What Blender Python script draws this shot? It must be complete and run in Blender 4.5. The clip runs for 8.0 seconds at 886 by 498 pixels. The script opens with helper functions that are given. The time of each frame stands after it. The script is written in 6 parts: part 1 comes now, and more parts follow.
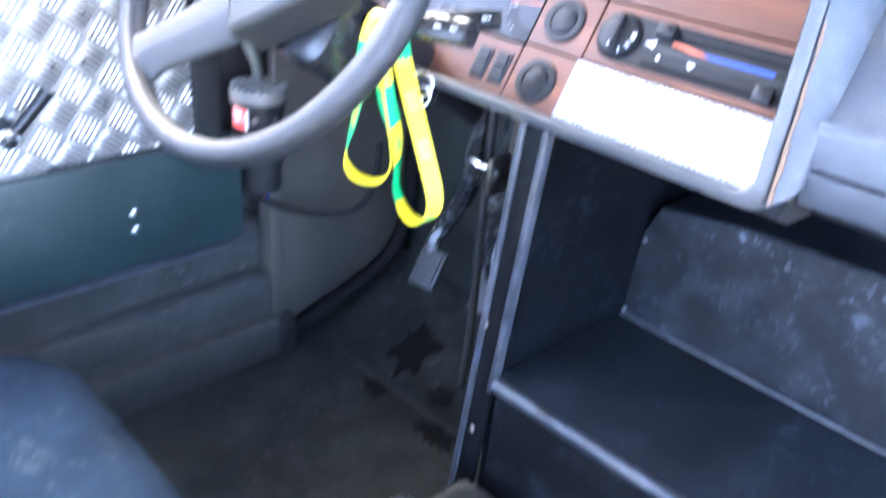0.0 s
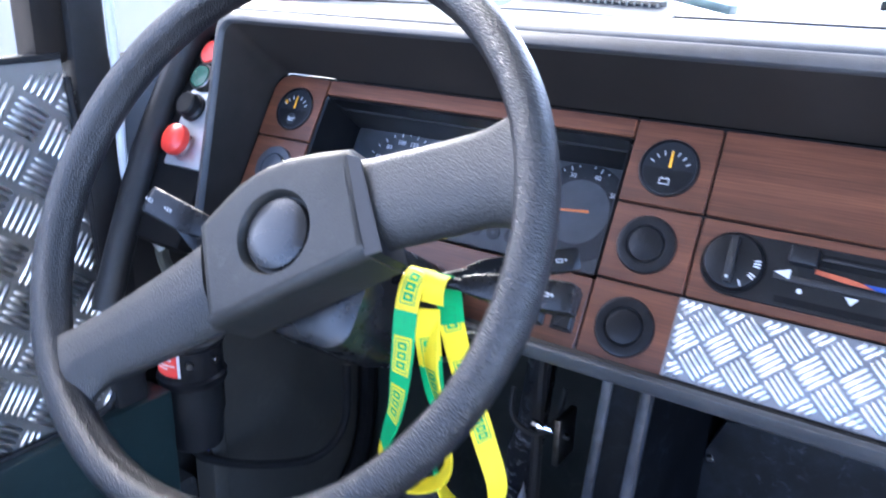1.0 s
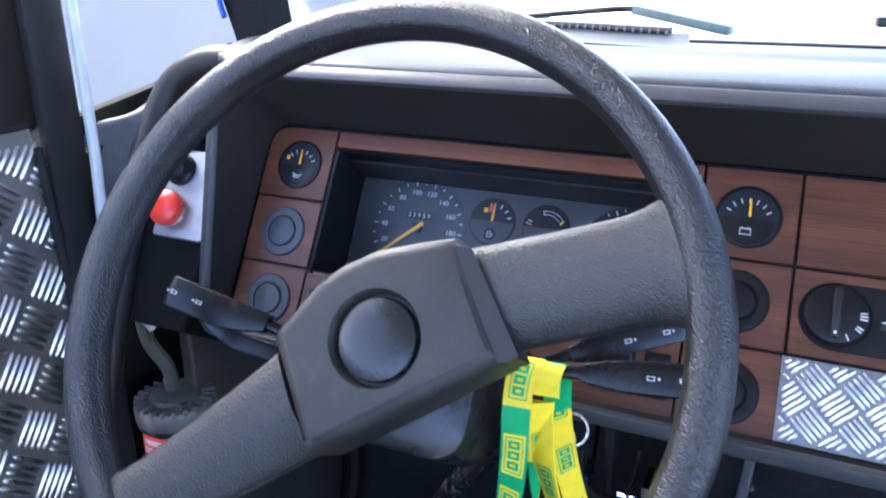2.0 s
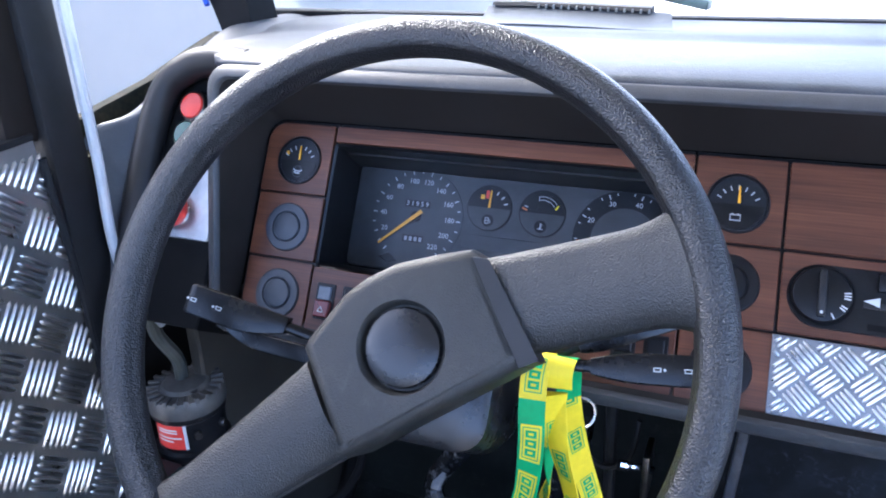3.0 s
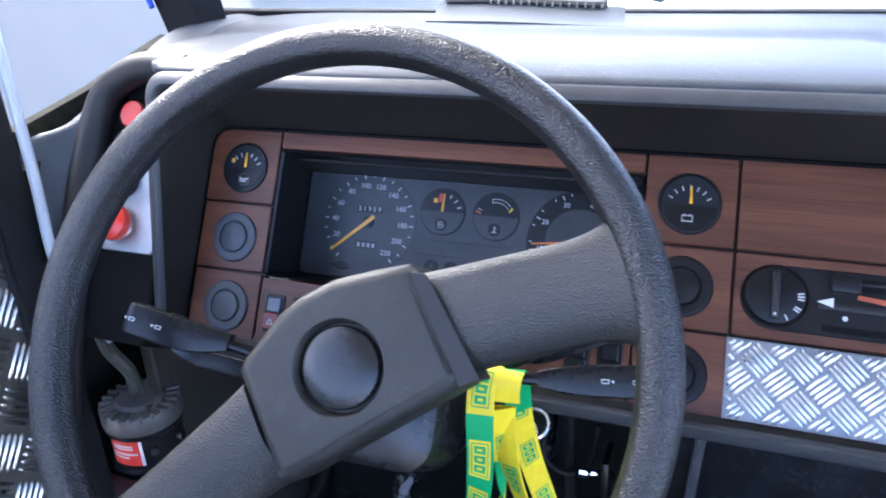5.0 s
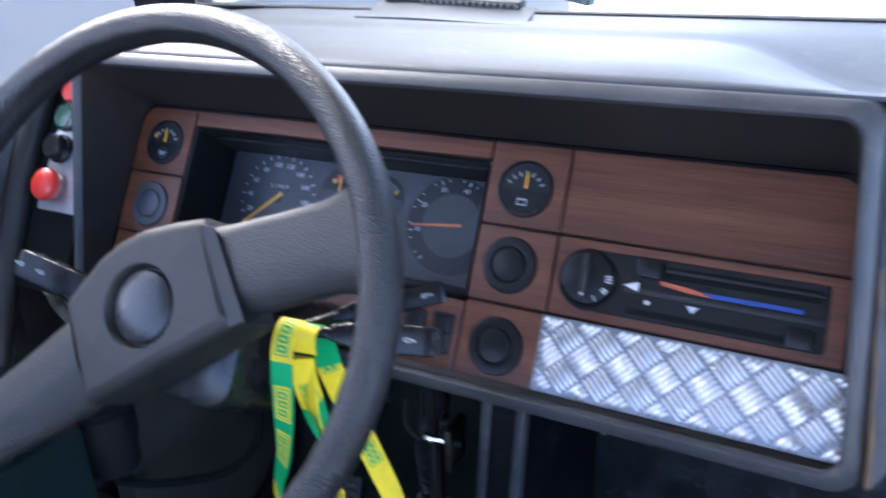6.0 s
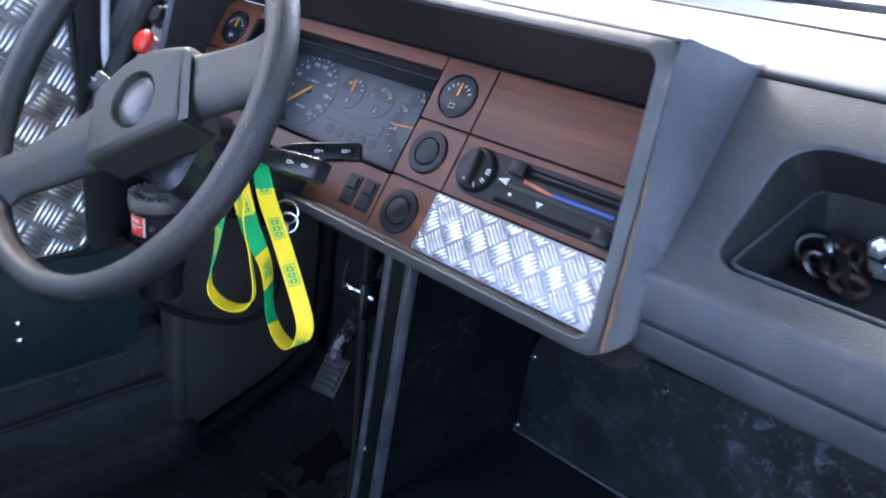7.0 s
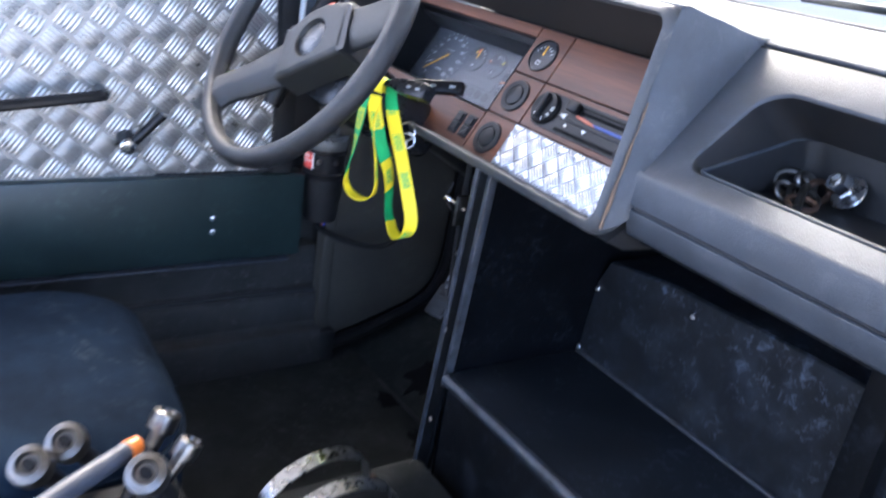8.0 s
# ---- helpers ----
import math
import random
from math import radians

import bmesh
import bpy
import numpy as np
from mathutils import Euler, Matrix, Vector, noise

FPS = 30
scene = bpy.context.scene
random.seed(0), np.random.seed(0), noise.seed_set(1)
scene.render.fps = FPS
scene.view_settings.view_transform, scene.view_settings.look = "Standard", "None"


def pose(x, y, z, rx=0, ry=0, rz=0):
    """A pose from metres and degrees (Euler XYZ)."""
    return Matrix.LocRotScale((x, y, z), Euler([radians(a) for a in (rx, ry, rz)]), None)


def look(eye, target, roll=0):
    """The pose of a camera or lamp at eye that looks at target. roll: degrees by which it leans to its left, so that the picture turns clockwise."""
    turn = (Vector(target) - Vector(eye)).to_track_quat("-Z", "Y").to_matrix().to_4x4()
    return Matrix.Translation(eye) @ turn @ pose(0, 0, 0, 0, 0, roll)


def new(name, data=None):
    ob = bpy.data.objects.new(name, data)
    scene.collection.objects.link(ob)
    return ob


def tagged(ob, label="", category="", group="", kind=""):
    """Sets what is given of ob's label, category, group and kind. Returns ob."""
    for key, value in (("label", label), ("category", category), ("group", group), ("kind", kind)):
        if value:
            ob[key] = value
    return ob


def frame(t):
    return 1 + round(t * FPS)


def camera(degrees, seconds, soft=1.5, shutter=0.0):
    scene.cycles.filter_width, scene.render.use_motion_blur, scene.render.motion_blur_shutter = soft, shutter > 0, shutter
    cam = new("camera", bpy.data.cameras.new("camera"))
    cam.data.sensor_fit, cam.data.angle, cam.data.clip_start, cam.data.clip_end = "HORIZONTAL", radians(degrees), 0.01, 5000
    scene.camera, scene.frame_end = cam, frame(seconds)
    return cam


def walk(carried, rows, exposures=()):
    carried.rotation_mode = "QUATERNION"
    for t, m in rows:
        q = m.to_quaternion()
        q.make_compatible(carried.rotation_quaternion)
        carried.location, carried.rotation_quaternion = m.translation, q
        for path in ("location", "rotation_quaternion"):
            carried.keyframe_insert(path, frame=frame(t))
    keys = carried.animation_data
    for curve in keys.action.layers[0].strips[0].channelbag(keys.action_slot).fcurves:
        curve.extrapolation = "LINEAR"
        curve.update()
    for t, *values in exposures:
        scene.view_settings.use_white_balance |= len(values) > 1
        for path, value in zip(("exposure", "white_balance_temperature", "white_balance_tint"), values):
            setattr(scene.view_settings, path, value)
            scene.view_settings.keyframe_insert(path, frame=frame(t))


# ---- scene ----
cam = camera(57.65, 8.0, soft=1.9, shutter=0.5)
# seconds, x, y, z, and the three turns of pose()
PATH = [
    (0, 0.5615, -0.7562, 0.9428, 61.97, -4.89, 46.36),
    (0.1, 0.5351, -0.7593, 0.9421, 64.35, -5.03, 43.97),
    (0.3, 0.457, -0.7202, 0.9617, 66.37, -4.49, 40.14),
    (0.5, 0.3873, -0.6948, 0.9703, 68.48, -3.95, 38.51),
    (0.7, 0.3243, -0.6924, 0.9749, 70.09, -3.27, 37.15),
    (1, 0.2507, -0.6705, 0.979, 70.72, -1.38, 34.49),
    (1.2, 0.2154, -0.6688, 0.9864, 70.84, -0.98, 32.6),
    (1.5, 0.1481, -0.6657, 0.9883, 70.35, -0.25, 28.81),
    (1.7, 0.1253, -0.6747, 1.0044, 70.03, 0.23, 28.05),
    (2, 0.083, -0.677, 1.0187, 70.34, 0.4, 25.46),
    (2.2, 0.0718, -0.6829, 1.0396, 68.79, 1.12, 24.63),
    (3.3, 0.0493, -0.7012, 1.0696, 66.21, 1.48, 21.3),
    (3.5, 0.0386, -0.6991, 1.069, 66.11, 1.07, 20.35),
    (4, 0.0407, -0.695, 1.0711, 66.44, 1.06, 20.02),
    (4.2, 0.0487, -0.6897, 1.0752, 66.39, 1.4, 19.87),
    (5.3, 0.1164, -0.6646, 1.0724, 65.64, 3.37, 21.01),
    (5.5, 0.1602, -0.6665, 1.0666, 66.09, 3.08, 22.65),
    (5.8, 0.2476, -0.6601, 1.0704, 67.1, 3, 27.27),
    (6, 0.2926, -0.6404, 1.0574, 66.74, 2.24, 27.76),
    (6.1, 0.3166, -0.643, 1.0586, 66.29, 1.73, 27.88),
    (6.3, 0.3658, -0.6437, 1.0548, 66.32, 0.75, 30.55),
    (6.5, 0.4119, -0.6657, 1.0385, 66.34, -3.11, 36.29),
    (6.7, 0.5036, -0.6817, 1.0181, 66.09, -4.65, 39.31),
    (7, 0.6105, -0.6595, 1.0035, 67.34, -6.12, 44.26),
    (7.3, 0.7113, -0.6938, 0.98, 69.65, -7.92, 48.55),
    (7.5, 0.7377, -0.6908, 0.9824, 68.67, -7.44, 51.72),
    (7.7, 0.8297, -0.7203, 0.9662, 69.72, -8.38, 55),
    (8, 0.9271, -0.7632, 0.9813, 67.68, -8.37, 58.39),
]
# stops that the film's own camera drifts by
EXPOSURES = [(t, e + 4.01, k, 8) for t, e, k in ((0.0, 2.82, 5900), (0.5, 1.76, 5800), (1.0, 1.20, 5650), (2.0, 0.66, 5650), (5.5, 0.64, 5700), (6.0, 0.34, 5640), (6.6, 0.38, 5740), (7.0, 0.76, 5980), (8.0, 1.00, 6200))]
walk(cam, [(t, pose(*row)) for t, *row in PATH], EXPOSURES)

# ---------------------------------------------------------------- light
SUN_UP, SUN_TURN = 30.0, -62.0
world = bpy.data.worlds.new("sky")
scene.world = world
world.use_nodes = True
wn = world.node_tree.nodes
sky = wn.new("ShaderNodeTexSky")
sky.sky_type = "NISHITA"
sky.sun_disc = False
sky.sun_elevation = radians(SUN_UP)
sky.sun_rotation = radians(SUN_TURN)
sky.air_density = 0.25
sky.dust_density = 3.0
sky.ozone_density = 0.0
wn["Background"].inputs["Strength"].default_value = 0.15
world.node_tree.links.new(sky.outputs[0], wn["Background"].inputs["Color"])
sun = new("sun", bpy.data.lights.new("sun", "SUN"))
sun.data.energy = 0.5
sun.data.angle = radians(20)
sun.data.color = (1.0, 0.95, 0.88)
sun.matrix_world = look((0, 0, 10), (-10 * math.sin(radians(SUN_TURN)), -10 * math.cos(radians(SUN_TURN)), 10 - 10 * math.tan(radians(SUN_UP))))


# ---------------------------------------------------------------- materials
def material(name, color, rough=0.5, metal=0.0, vary=0.25, scale=30.0, bump=0.1, bump_scale=400.0, rough_vary=0.1,
             color2=None, stretch=(1, 1, 1), coat=0.0, random_tone=0.0, spec=0.5, bump_kind="noise", bump_dist=0.0006, spots=(0.3, 0.7), wear=None):
    """A surface with coarse blotches, fine relief and uneven gloss, in metres."""
    m = bpy.data.materials.new(name)
    m.use_nodes = True
    n, l = m.node_tree.nodes, m.node_tree.links
    b = n["Principled BSDF"]
    tc = n.new("ShaderNodeTexCoord")
    mp = n.new("ShaderNodeMapping")
    mp.inputs["Scale"].default_value = stretch
    l.new(tc.outputs["Object"], mp.inputs["Vector"])
    big = n.new("ShaderNodeTexNoise")
    big.inputs["Scale"].default_value = scale
    big.inputs["Detail"].default_value = 6
    big.inputs["Roughness"].default_value = 0.65
    l.new(mp.outputs[0], big.inputs["Vector"])
    ramp = n.new("ShaderNodeMix")
    ramp.data_type = "RGBA"
    c2 = color2 or tuple(min(1.0, c * (1 + vary)) for c in color)
    c1 = tuple(c * (1 - vary) for c in color)
    ramp.inputs["A"].default_value = (*c1, 1)
    ramp.inputs["B"].default_value = (*c2, 1)
    shape = n.new("ShaderNodeMapRange")
    shape.inputs["From Min"].default_value, shape.inputs["From Max"].default_value = spots
    l.new(big.outputs["Fac"], shape.inputs["Value"])
    l.new(shape.outputs[0], ramp.inputs["Factor"])
    tone = ramp.outputs["Result"]
    if random_tone:
        info = n.new("ShaderNodeObjectInfo")
        hsv = n.new("ShaderNodeHueSaturation")
        mr = n.new("ShaderNodeMapRange")
        mr.inputs["To Min"].default_value = 1 - random_tone
        mr.inputs["To Max"].default_value = 1 + random_tone
        l.new(info.outputs["Random"], mr.inputs["Value"])
        l.new(mr.outputs[0], hsv.inputs["Value"])
        l.new(tone, hsv.inputs["Color"])
        tone = hsv.outputs["Color"]
    if wear:
        # scuffs and dust in patches: fine flecks gathered where a broad noise is high
        wear_color, amount, wear_scale = wear
        patch, fleck = n.new("ShaderNodeTexNoise"), n.new("ShaderNodeTexNoise")
        patch.inputs["Scale"].default_value = wear_scale * 0.16
        fleck.inputs["Scale"].default_value = wear_scale
        fleck.inputs["Detail"].default_value = 9
        fleck.inputs["Roughness"].default_value = 0.72
        fleck.inputs["Distortion"].default_value = 0.6
        cut, cut2, times = n.new("ShaderNodeMapRange"), n.new("ShaderNodeMapRange"), n.new("ShaderNodeMath")
        cut.inputs["From Min"].default_value, cut.inputs["From Max"].default_value = 0.40, 0.66
        cut2.inputs["From Min"].default_value, cut2.inputs["From Max"].default_value = 0.53, 0.66
        cut2.inputs["To Max"].default_value = amount
        times.operation = "MULTIPLY"
        for noise_, cut_, k in ((patch, cut, 0), (fleck, cut2, 1)):
            l.new(tc.outputs["Object"], noise_.inputs["Vector"])
            l.new(noise_.outputs["Fac"], cut_.inputs["Value"])
            l.new(cut_.outputs[0], times.inputs[k])
        worn = n.new("ShaderNodeMix")
        worn.data_type = "RGBA"
        worn.inputs["B"].default_value = (*wear_color, 1)
        l.new(times.outputs[0], worn.inputs["Factor"])
        l.new(tone, worn.inputs["A"])
        tone = worn.outputs["Result"]
    l.new(tone, b.inputs["Base Color"])
    rr = n.new("ShaderNodeMapRange")
    rr.inputs["To Min"].default_value = max(0.03, rough - rough_vary)
    rr.inputs["To Max"].default_value = min(1.0, rough + rough_vary)
    l.new(big.outputs["Fac"], rr.inputs["Value"])
    l.new(rr.outputs[0], b.inputs["Roughness"])
    b.inputs["Metallic"].default_value = metal
    b.inputs["Coat Weight"].default_value = coat
    b.inputs["Coat Roughness"].default_value = 0.15
    b.inputs["Specular IOR Level"].default_value = spec
    if bump:
        if bump_kind == "grain":
            fine = n.new("ShaderNodeTexVoronoi")
            fine.feature = "SMOOTH_F1"
            out = "Distance"
        else:
            fine = n.new("ShaderNodeTexNoise")
            fine.inputs["Detail"].default_value = 3
            out = "Fac"
        fine.inputs["Scale"].default_value = bump_scale
        l.new(mp.outputs[0], fine.inputs["Vector"])
        bp = n.new("ShaderNodeBump")
        bp.inputs["Strength"].default_value = bump
        bp.inputs["Distance"].default_value = bump_dist
        l.new(fine.outputs[out], bp.inputs["Height"])
        l.new(bp.outputs[0], b.inputs["Normal"])
    return m


def glass(name, tint=(0.95, 0.97, 0.97), ior=1.45, rough=0.02):
    m = bpy.data.materials.new(name)
    m.use_nodes = True
    n, l = m.node_tree.nodes, m.node_tree.links
    n.clear()
    out = n.new("ShaderNodeOutputMaterial")
    mix, tr, gl, fr = (n.new("ShaderNode" + k) for k in ("MixShader", "BsdfTransparent", "BsdfGlossy", "Fresnel"))
    tr.inputs["Color"].default_value = (*tint, 1)
    gl.inputs["Roughness"].default_value = rough
    fr.inputs["IOR"].default_value = ior
    l.new(fr.outputs[0], mix.inputs["Fac"])
    l.new(tr.outputs[0], mix.inputs[1])
    l.new(gl.outputs[0], mix.inputs[2])
    l.new(mix.outputs[0], out.inputs["Surface"])
    return m


def wood(name, dark, light):
    """Veneer with long grain along the object's x."""
    m = material(name, dark, rough=0.42, vary=0.1, color2=light, scale=1.0, bump=0.05, bump_scale=120, stretch=(2.2, 38, 38), random_tone=0.1, coat=0.05, spec=0.35)
    n, l = m.node_tree.nodes, m.node_tree.links
    fine = n.new("ShaderNodeTexNoise")
    fine.inputs["Scale"].default_value = 1.0
    fine.inputs["Detail"].default_value = 8
    fm = n.new("ShaderNodeMapping")
    fm.inputs["Scale"].default_value = (14, 700, 700)
    tc = n.new("ShaderNodeTexCoord")
    l.new(tc.outputs["Object"], fm.inputs["Vector"])
    l.new(fm.outputs[0], fine.inputs["Vector"])
    b = n["Principled BSDF"]
    old = b.inputs["Base Color"].links[0].from_socket
    mx = n.new("ShaderNodeMix")
    mx.data_type = "RGBA"
    mx.blend_type = "MULTIPLY"
    mx.inputs["Factor"].default_value = 0.65
    gr = n.new("ShaderNodeMapRange")
    gr.inputs["From Min"].default_value, gr.inputs["From Max"].default_value = 0.3, 0.7
    gr.inputs["To Min"].default_value, gr.inputs["To Max"].default_value = 0.52, 1.25
    l.new(fine.outputs["Fac"], gr.inputs["Value"])
    l.new(old, mx.inputs["A"])
    l.new(gr.outputs[0], mx.inputs["B"])
    l.new(mx.outputs["Result"], b.inputs["Base Color"])
    return m


M_WOOD = wood("veneer", (0.066, 0.023, 0.0115), (0.160, 0.057, 0.0275))
M_PAD = material("dash_vinyl", (0.034, 0.040, 0.049), spec=0.43, rough=0.53, vary=0.28, scale=16, bump=0.45, bump_scale=700, bump_kind="grain", rough_vary=0.10, wear=((0.10, 0.10, 0.10), 0.45, 55))
M_RIM = material("dash_edge", (0.046, 0.048, 0.051), spec=0.4, rough=0.42, vary=0.25, scale=14, bump=0.3, bump_scale=900, wear=((0.13, 0.12, 0.105), 0.5, 80))
M_DARK = material("dark_plastic", (0.0135, 0.013, 0.0135), spec=0.35, rough=0.5, vary=0.3, scale=20, bump=0.12, bump_scale=700)
M_HOODIN = material("hood_lining", (0.0215, 0.0185, 0.0165), spec=0.2, rough=0.68, vary=0.3, scale=15, bump=0.2, bump_scale=800)
M_BLACK = material("black_plastic", (0.009, 0.009, 0.010), rough=0.33, vary=0.25, scale=40, bump=0.05, spec=0.22)
M_GLOSSBLACK = material("gloss_black", (0.006, 0.006, 0.0065), rough=0.32, vary=0.2, scale=40, bump=0.0, spec=0.2)
M_WHEEL = material("wheel_foam", (0.0130, 0.0130, 0.0138), rough=0.36, vary=0.25, scale=14, bump=0.75, bump_scale=900, bump_kind="grain", bump_dist=0.0012, rough_vary=0.12)
M_SPOKE = material("spoke_foam", (0.0168, 0.0162, 0.0148), rough=0.46, vary=0.2, scale=12, bump=0.65, bump_scale=1000, bump_kind="grain", bump_dist=0.0010)
M_HUB = material("hub_plastic", (0.0178, 0.0171, 0.0148), spec=0.40, rough=0.5, vary=0.25, scale=40, bump=0.6, bump_scale=900, bump_dist=0.0008, wear=((0.06, 0.057, 0.050), 0.4, 70))
M_HORN = material("horn_button", (0.010, 0.010, 0.0108), spec=0.42, rough=0.27, vary=0.25, scale=25, bump=0.08)
# bars paler than their plates: light on the relief put into the metal's colour
M_ALU = material("tread_aluminium", (0.24, 0.25, 0.268), rough=0.38, metal=1.0, vary=0.12, scale=25, bump=0.1, bump_scale=250, rough_vary=0.1)
M_ALUBAR = material("tread_bars_lit", (0.90, 0.90, 0.91), rough=0.30, metal=1.0, vary=0.1, scale=60, bump=0.05, bump_scale=300)
M_ALUDOOR = material("door_tread_plate", (0.285, 0.277, 0.262), rough=0.50, metal=1.0, vary=0.10, scale=14, bump=0.0, rough_vary=0.02)
M_ALUDOORBAR = material("door_tread_bars_lit", (0.60, 0.59, 0.57), rough=0.30, metal=1.0, vary=0.15, scale=40, bump=0.05, bump_scale=300)
M_GREEN = material("green_paint", (0.0095, 0.0195, 0.0190), rough=0.42, vary=0.25, scale=12, bump=0.1, bump_scale=300, wear=((0.045, 0.06, 0.058), 0.5, 45))
M_RUBBER = material("rubber", (0.011, 0.011, 0.0115), rough=0.6, vary=0.3, scale=30, bump=0.2, bump_scale=300, spec=0.22)
M_SEAL = material("pale_seal", (0.42, 0.44, 0.45), rough=0.45, vary=0.15, scale=30, bump=0.1)
M_FLOOR = material("floor_mat", (0.0120, 0.0142, 0.0136), rough=0.8, vary=0.35, scale=11, bump=0.5, bump_scale=260, color2=(0.024, 0.0268, 0.0258), spots=(0.42, 0.72), spec=0.2, wear=((0.07, 0.072, 0.07), 0.4, 45))
M_STAIN = material("oil_stain", (0.0035, 0.0035, 0.0038), spec=0.1, rough=0.75, vary=0.3, scale=30, bump=0.2, bump_scale=260)
M_SILL = material("sill_vinyl", (0.021, 0.0205, 0.0195), spec=0.2, rough=0.75, vary=0.35, scale=12, bump=0.3, bump_scale=260, wear=((0.085, 0.08, 0.075), 0.5, 50))
M_KICK = material("kick_panel", (0.026, 0.0235, 0.0185), rough=0.75, vary=0.35, scale=10, bump=0.3, bump_scale=300, wear=((0.05, 0.045, 0.038), 0.5, 50))
# pale grey that paints the glint on the pedal arms
M_GLINT = material("pale_glint", (0.28, 0.29, 0.31), rough=0.45, metal=0.25, vary=0.3, scale=50, bump=0.1)
M_GLUE = material("old_glue", (0.085, 0.048, 0.022), rough=0.5, vary=0.5, scale=45, bump=0.4, bump_scale=200)
M_ARM = material("worn_black_paint", (0.016, 0.017, 0.019), rough=0.25, vary=0.3, scale=30, bump=0.15, bump_scale=200, wear=((0.22, 0.22, 0.23), 0.9, 60))
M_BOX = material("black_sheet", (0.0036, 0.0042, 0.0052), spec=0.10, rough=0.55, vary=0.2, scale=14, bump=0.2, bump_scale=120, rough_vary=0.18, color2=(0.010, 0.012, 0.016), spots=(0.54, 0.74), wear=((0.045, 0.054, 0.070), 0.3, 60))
M_SCUFF = material("scuffed_sheet", (0.014, 0.016, 0.021), rough=0.42, vary=0.6, scale=40, bump=0.3, bump_scale=90, rough_vary=0.2, color2=(0.055, 0.062, 0.076))
M_BOARD = material("scuffed_board", (0.0054, 0.0072, 0.0102), spec=0.3, rough=0.5, vary=0.3, scale=22, bump=0.35, bump_scale=90, rough_vary=0.2, color2=(0.015, 0.020, 0.028), spots=(0.46, 0.78), wear=((0.085, 0.105, 0.145), 0.9, 60))
M_PEDAL = material("pedal_rubber", (0.018, 0.0195, 0.0225), rough=0.55, vary=0.3, scale=30, bump=0.2, bump_scale=300)
M_STEEL = material("steel", (0.55, 0.55, 0.55), rough=0.28, metal=1.0, vary=0.2, scale=60, bump=0.05)
M_CHROME = material("chrome", (0.8, 0.8, 0.81), rough=0.10, metal=1.0, vary=0.08, scale=60, bump=0.0, rough_vary=0.04)
M_DARKSTEEL = material("dark_steel", (0.16, 0.15, 0.14), rough=0.35, metal=1.0, vary=0.4, scale=60, bump=0.15)
M_OILY = material("oily_steel", (0.045, 0.042, 0.038), rough=0.4, metal=0.8, vary=0.5, scale=70, bump=0.25)
M_RUST = material("rusty_steel", (0.075, 0.042, 0.027), rough=0.6, metal=0.6, vary=0.4, scale=80, bump=0.3)
M_RED = material("red_button", (0.62, 0.035, 0.022), rough=0.3, vary=0.1, scale=60, bump=0.0)
M_REDDARK = material("red_rocker", (0.13, 0.011, 0.010), rough=0.3, vary=0.1, scale=60, bump=0.0)
M_GREENLENS = material("green_lens", (0.008, 0.065, 0.036), rough=0.14, vary=0.15, scale=60, bump=0.0)
M_PLATE = material("brushed_plate", (0.55, 0.56, 0.57), rough=0.4, metal=0.9, vary=0.15, scale=40, bump=0.1)
M_YELLOW = material("yellow_ribbon", (0.80, 0.62, 0.015), rough=0.6, vary=0.12, scale=60, bump=0.3, bump_scale=1500)
M_GREENRIB = material("green_ribbon", (0.012, 0.34, 0.10), rough=0.6, vary=0.15, scale=60, bump=0.3, bump_scale=1500)
M_WHITE = material("white_print", (0.55, 0.56, 0.56), rough=0.5, vary=0.05, scale=60, bump=0.0)
M_GREY = material("grey_print", (0.40, 0.41, 0.42), rough=0.5, vary=0.05, scale=60, bump=0.0)
M_AMBER = material("amber_needle", (0.85, 0.40, 0.02), rough=0.4, vary=0.05, scale=60, bump=0.0)
M_ORANGE = material("orange_needle", (0.74, 0.19, 0.03), rough=0.4, vary=0.05, scale=60, bump=0.0)
M_REDP = material("red_print", (0.70, 0.06, 0.04), rough=0.4, vary=0.05, scale=60, bump=0.0)
M_BLUEP = material("blue_print", (0.012, 0.05, 0.36), rough=0.4, vary=0.05, scale=60, bump=0.0)
M_DIAL = material("dial_face", (0.060, 0.0635, 0.067), rough=0.55, vary=0.25, scale=30, bump=0.05, spec=0.3)
M_DIALDARK = material("dial_disc", (0.014, 0.015, 0.017), rough=0.5, vary=0.2, scale=40, bump=0.0, spec=0.25)
M_DISC = material("blank_cap", (0.036, 0.041, 0.050), rough=0.42, vary=0.15, scale=40, bump=0.1, bump_scale=900)
M_FABRIC = material("seat_cloth", (0.0046, 0.0098, 0.0190), spec=0.06, rough=0.9, vary=0.35, scale=9, bump=0.5, bump_scale=900, color2=(0.0105, 0.0195, 0.0330), wear=((0.045, 0.055, 0.060), 0.5, 30))
M_SEATSIDE = material("seat_trim", (0.030, 0.036, 0.050), rough=0.5, vary=0.2, scale=15, bump=0.1)
M_LENS = glass("dial_glass", (0.97, 0.97, 0.98), 1.18)
M_GLASS = glass("window_glass")
M_COVER = glass("cover_plastic", (0.97, 0.97, 0.98), 1.14, 0.24)
M_GROUND = material("pale_concrete", (0.50, 0.49, 0.47), rough=0.9, vary=0.12, scale=1.5, bump=0.4, bump_scale=60)
M_RENDERWALL = material("pale_wall_paint", (0.225, 0.212, 0.188), rough=0.8, vary=0.05, scale=2, bump=0.2, bump_scale=80)
# unseen lining, kept pale to bounce light into the cab
M_TRIMIN = material("unseen_lining", (0.62, 0.60, 0.56), rough=0.8, vary=0.12, scale=5, bump=0.2, bump_scale=200)
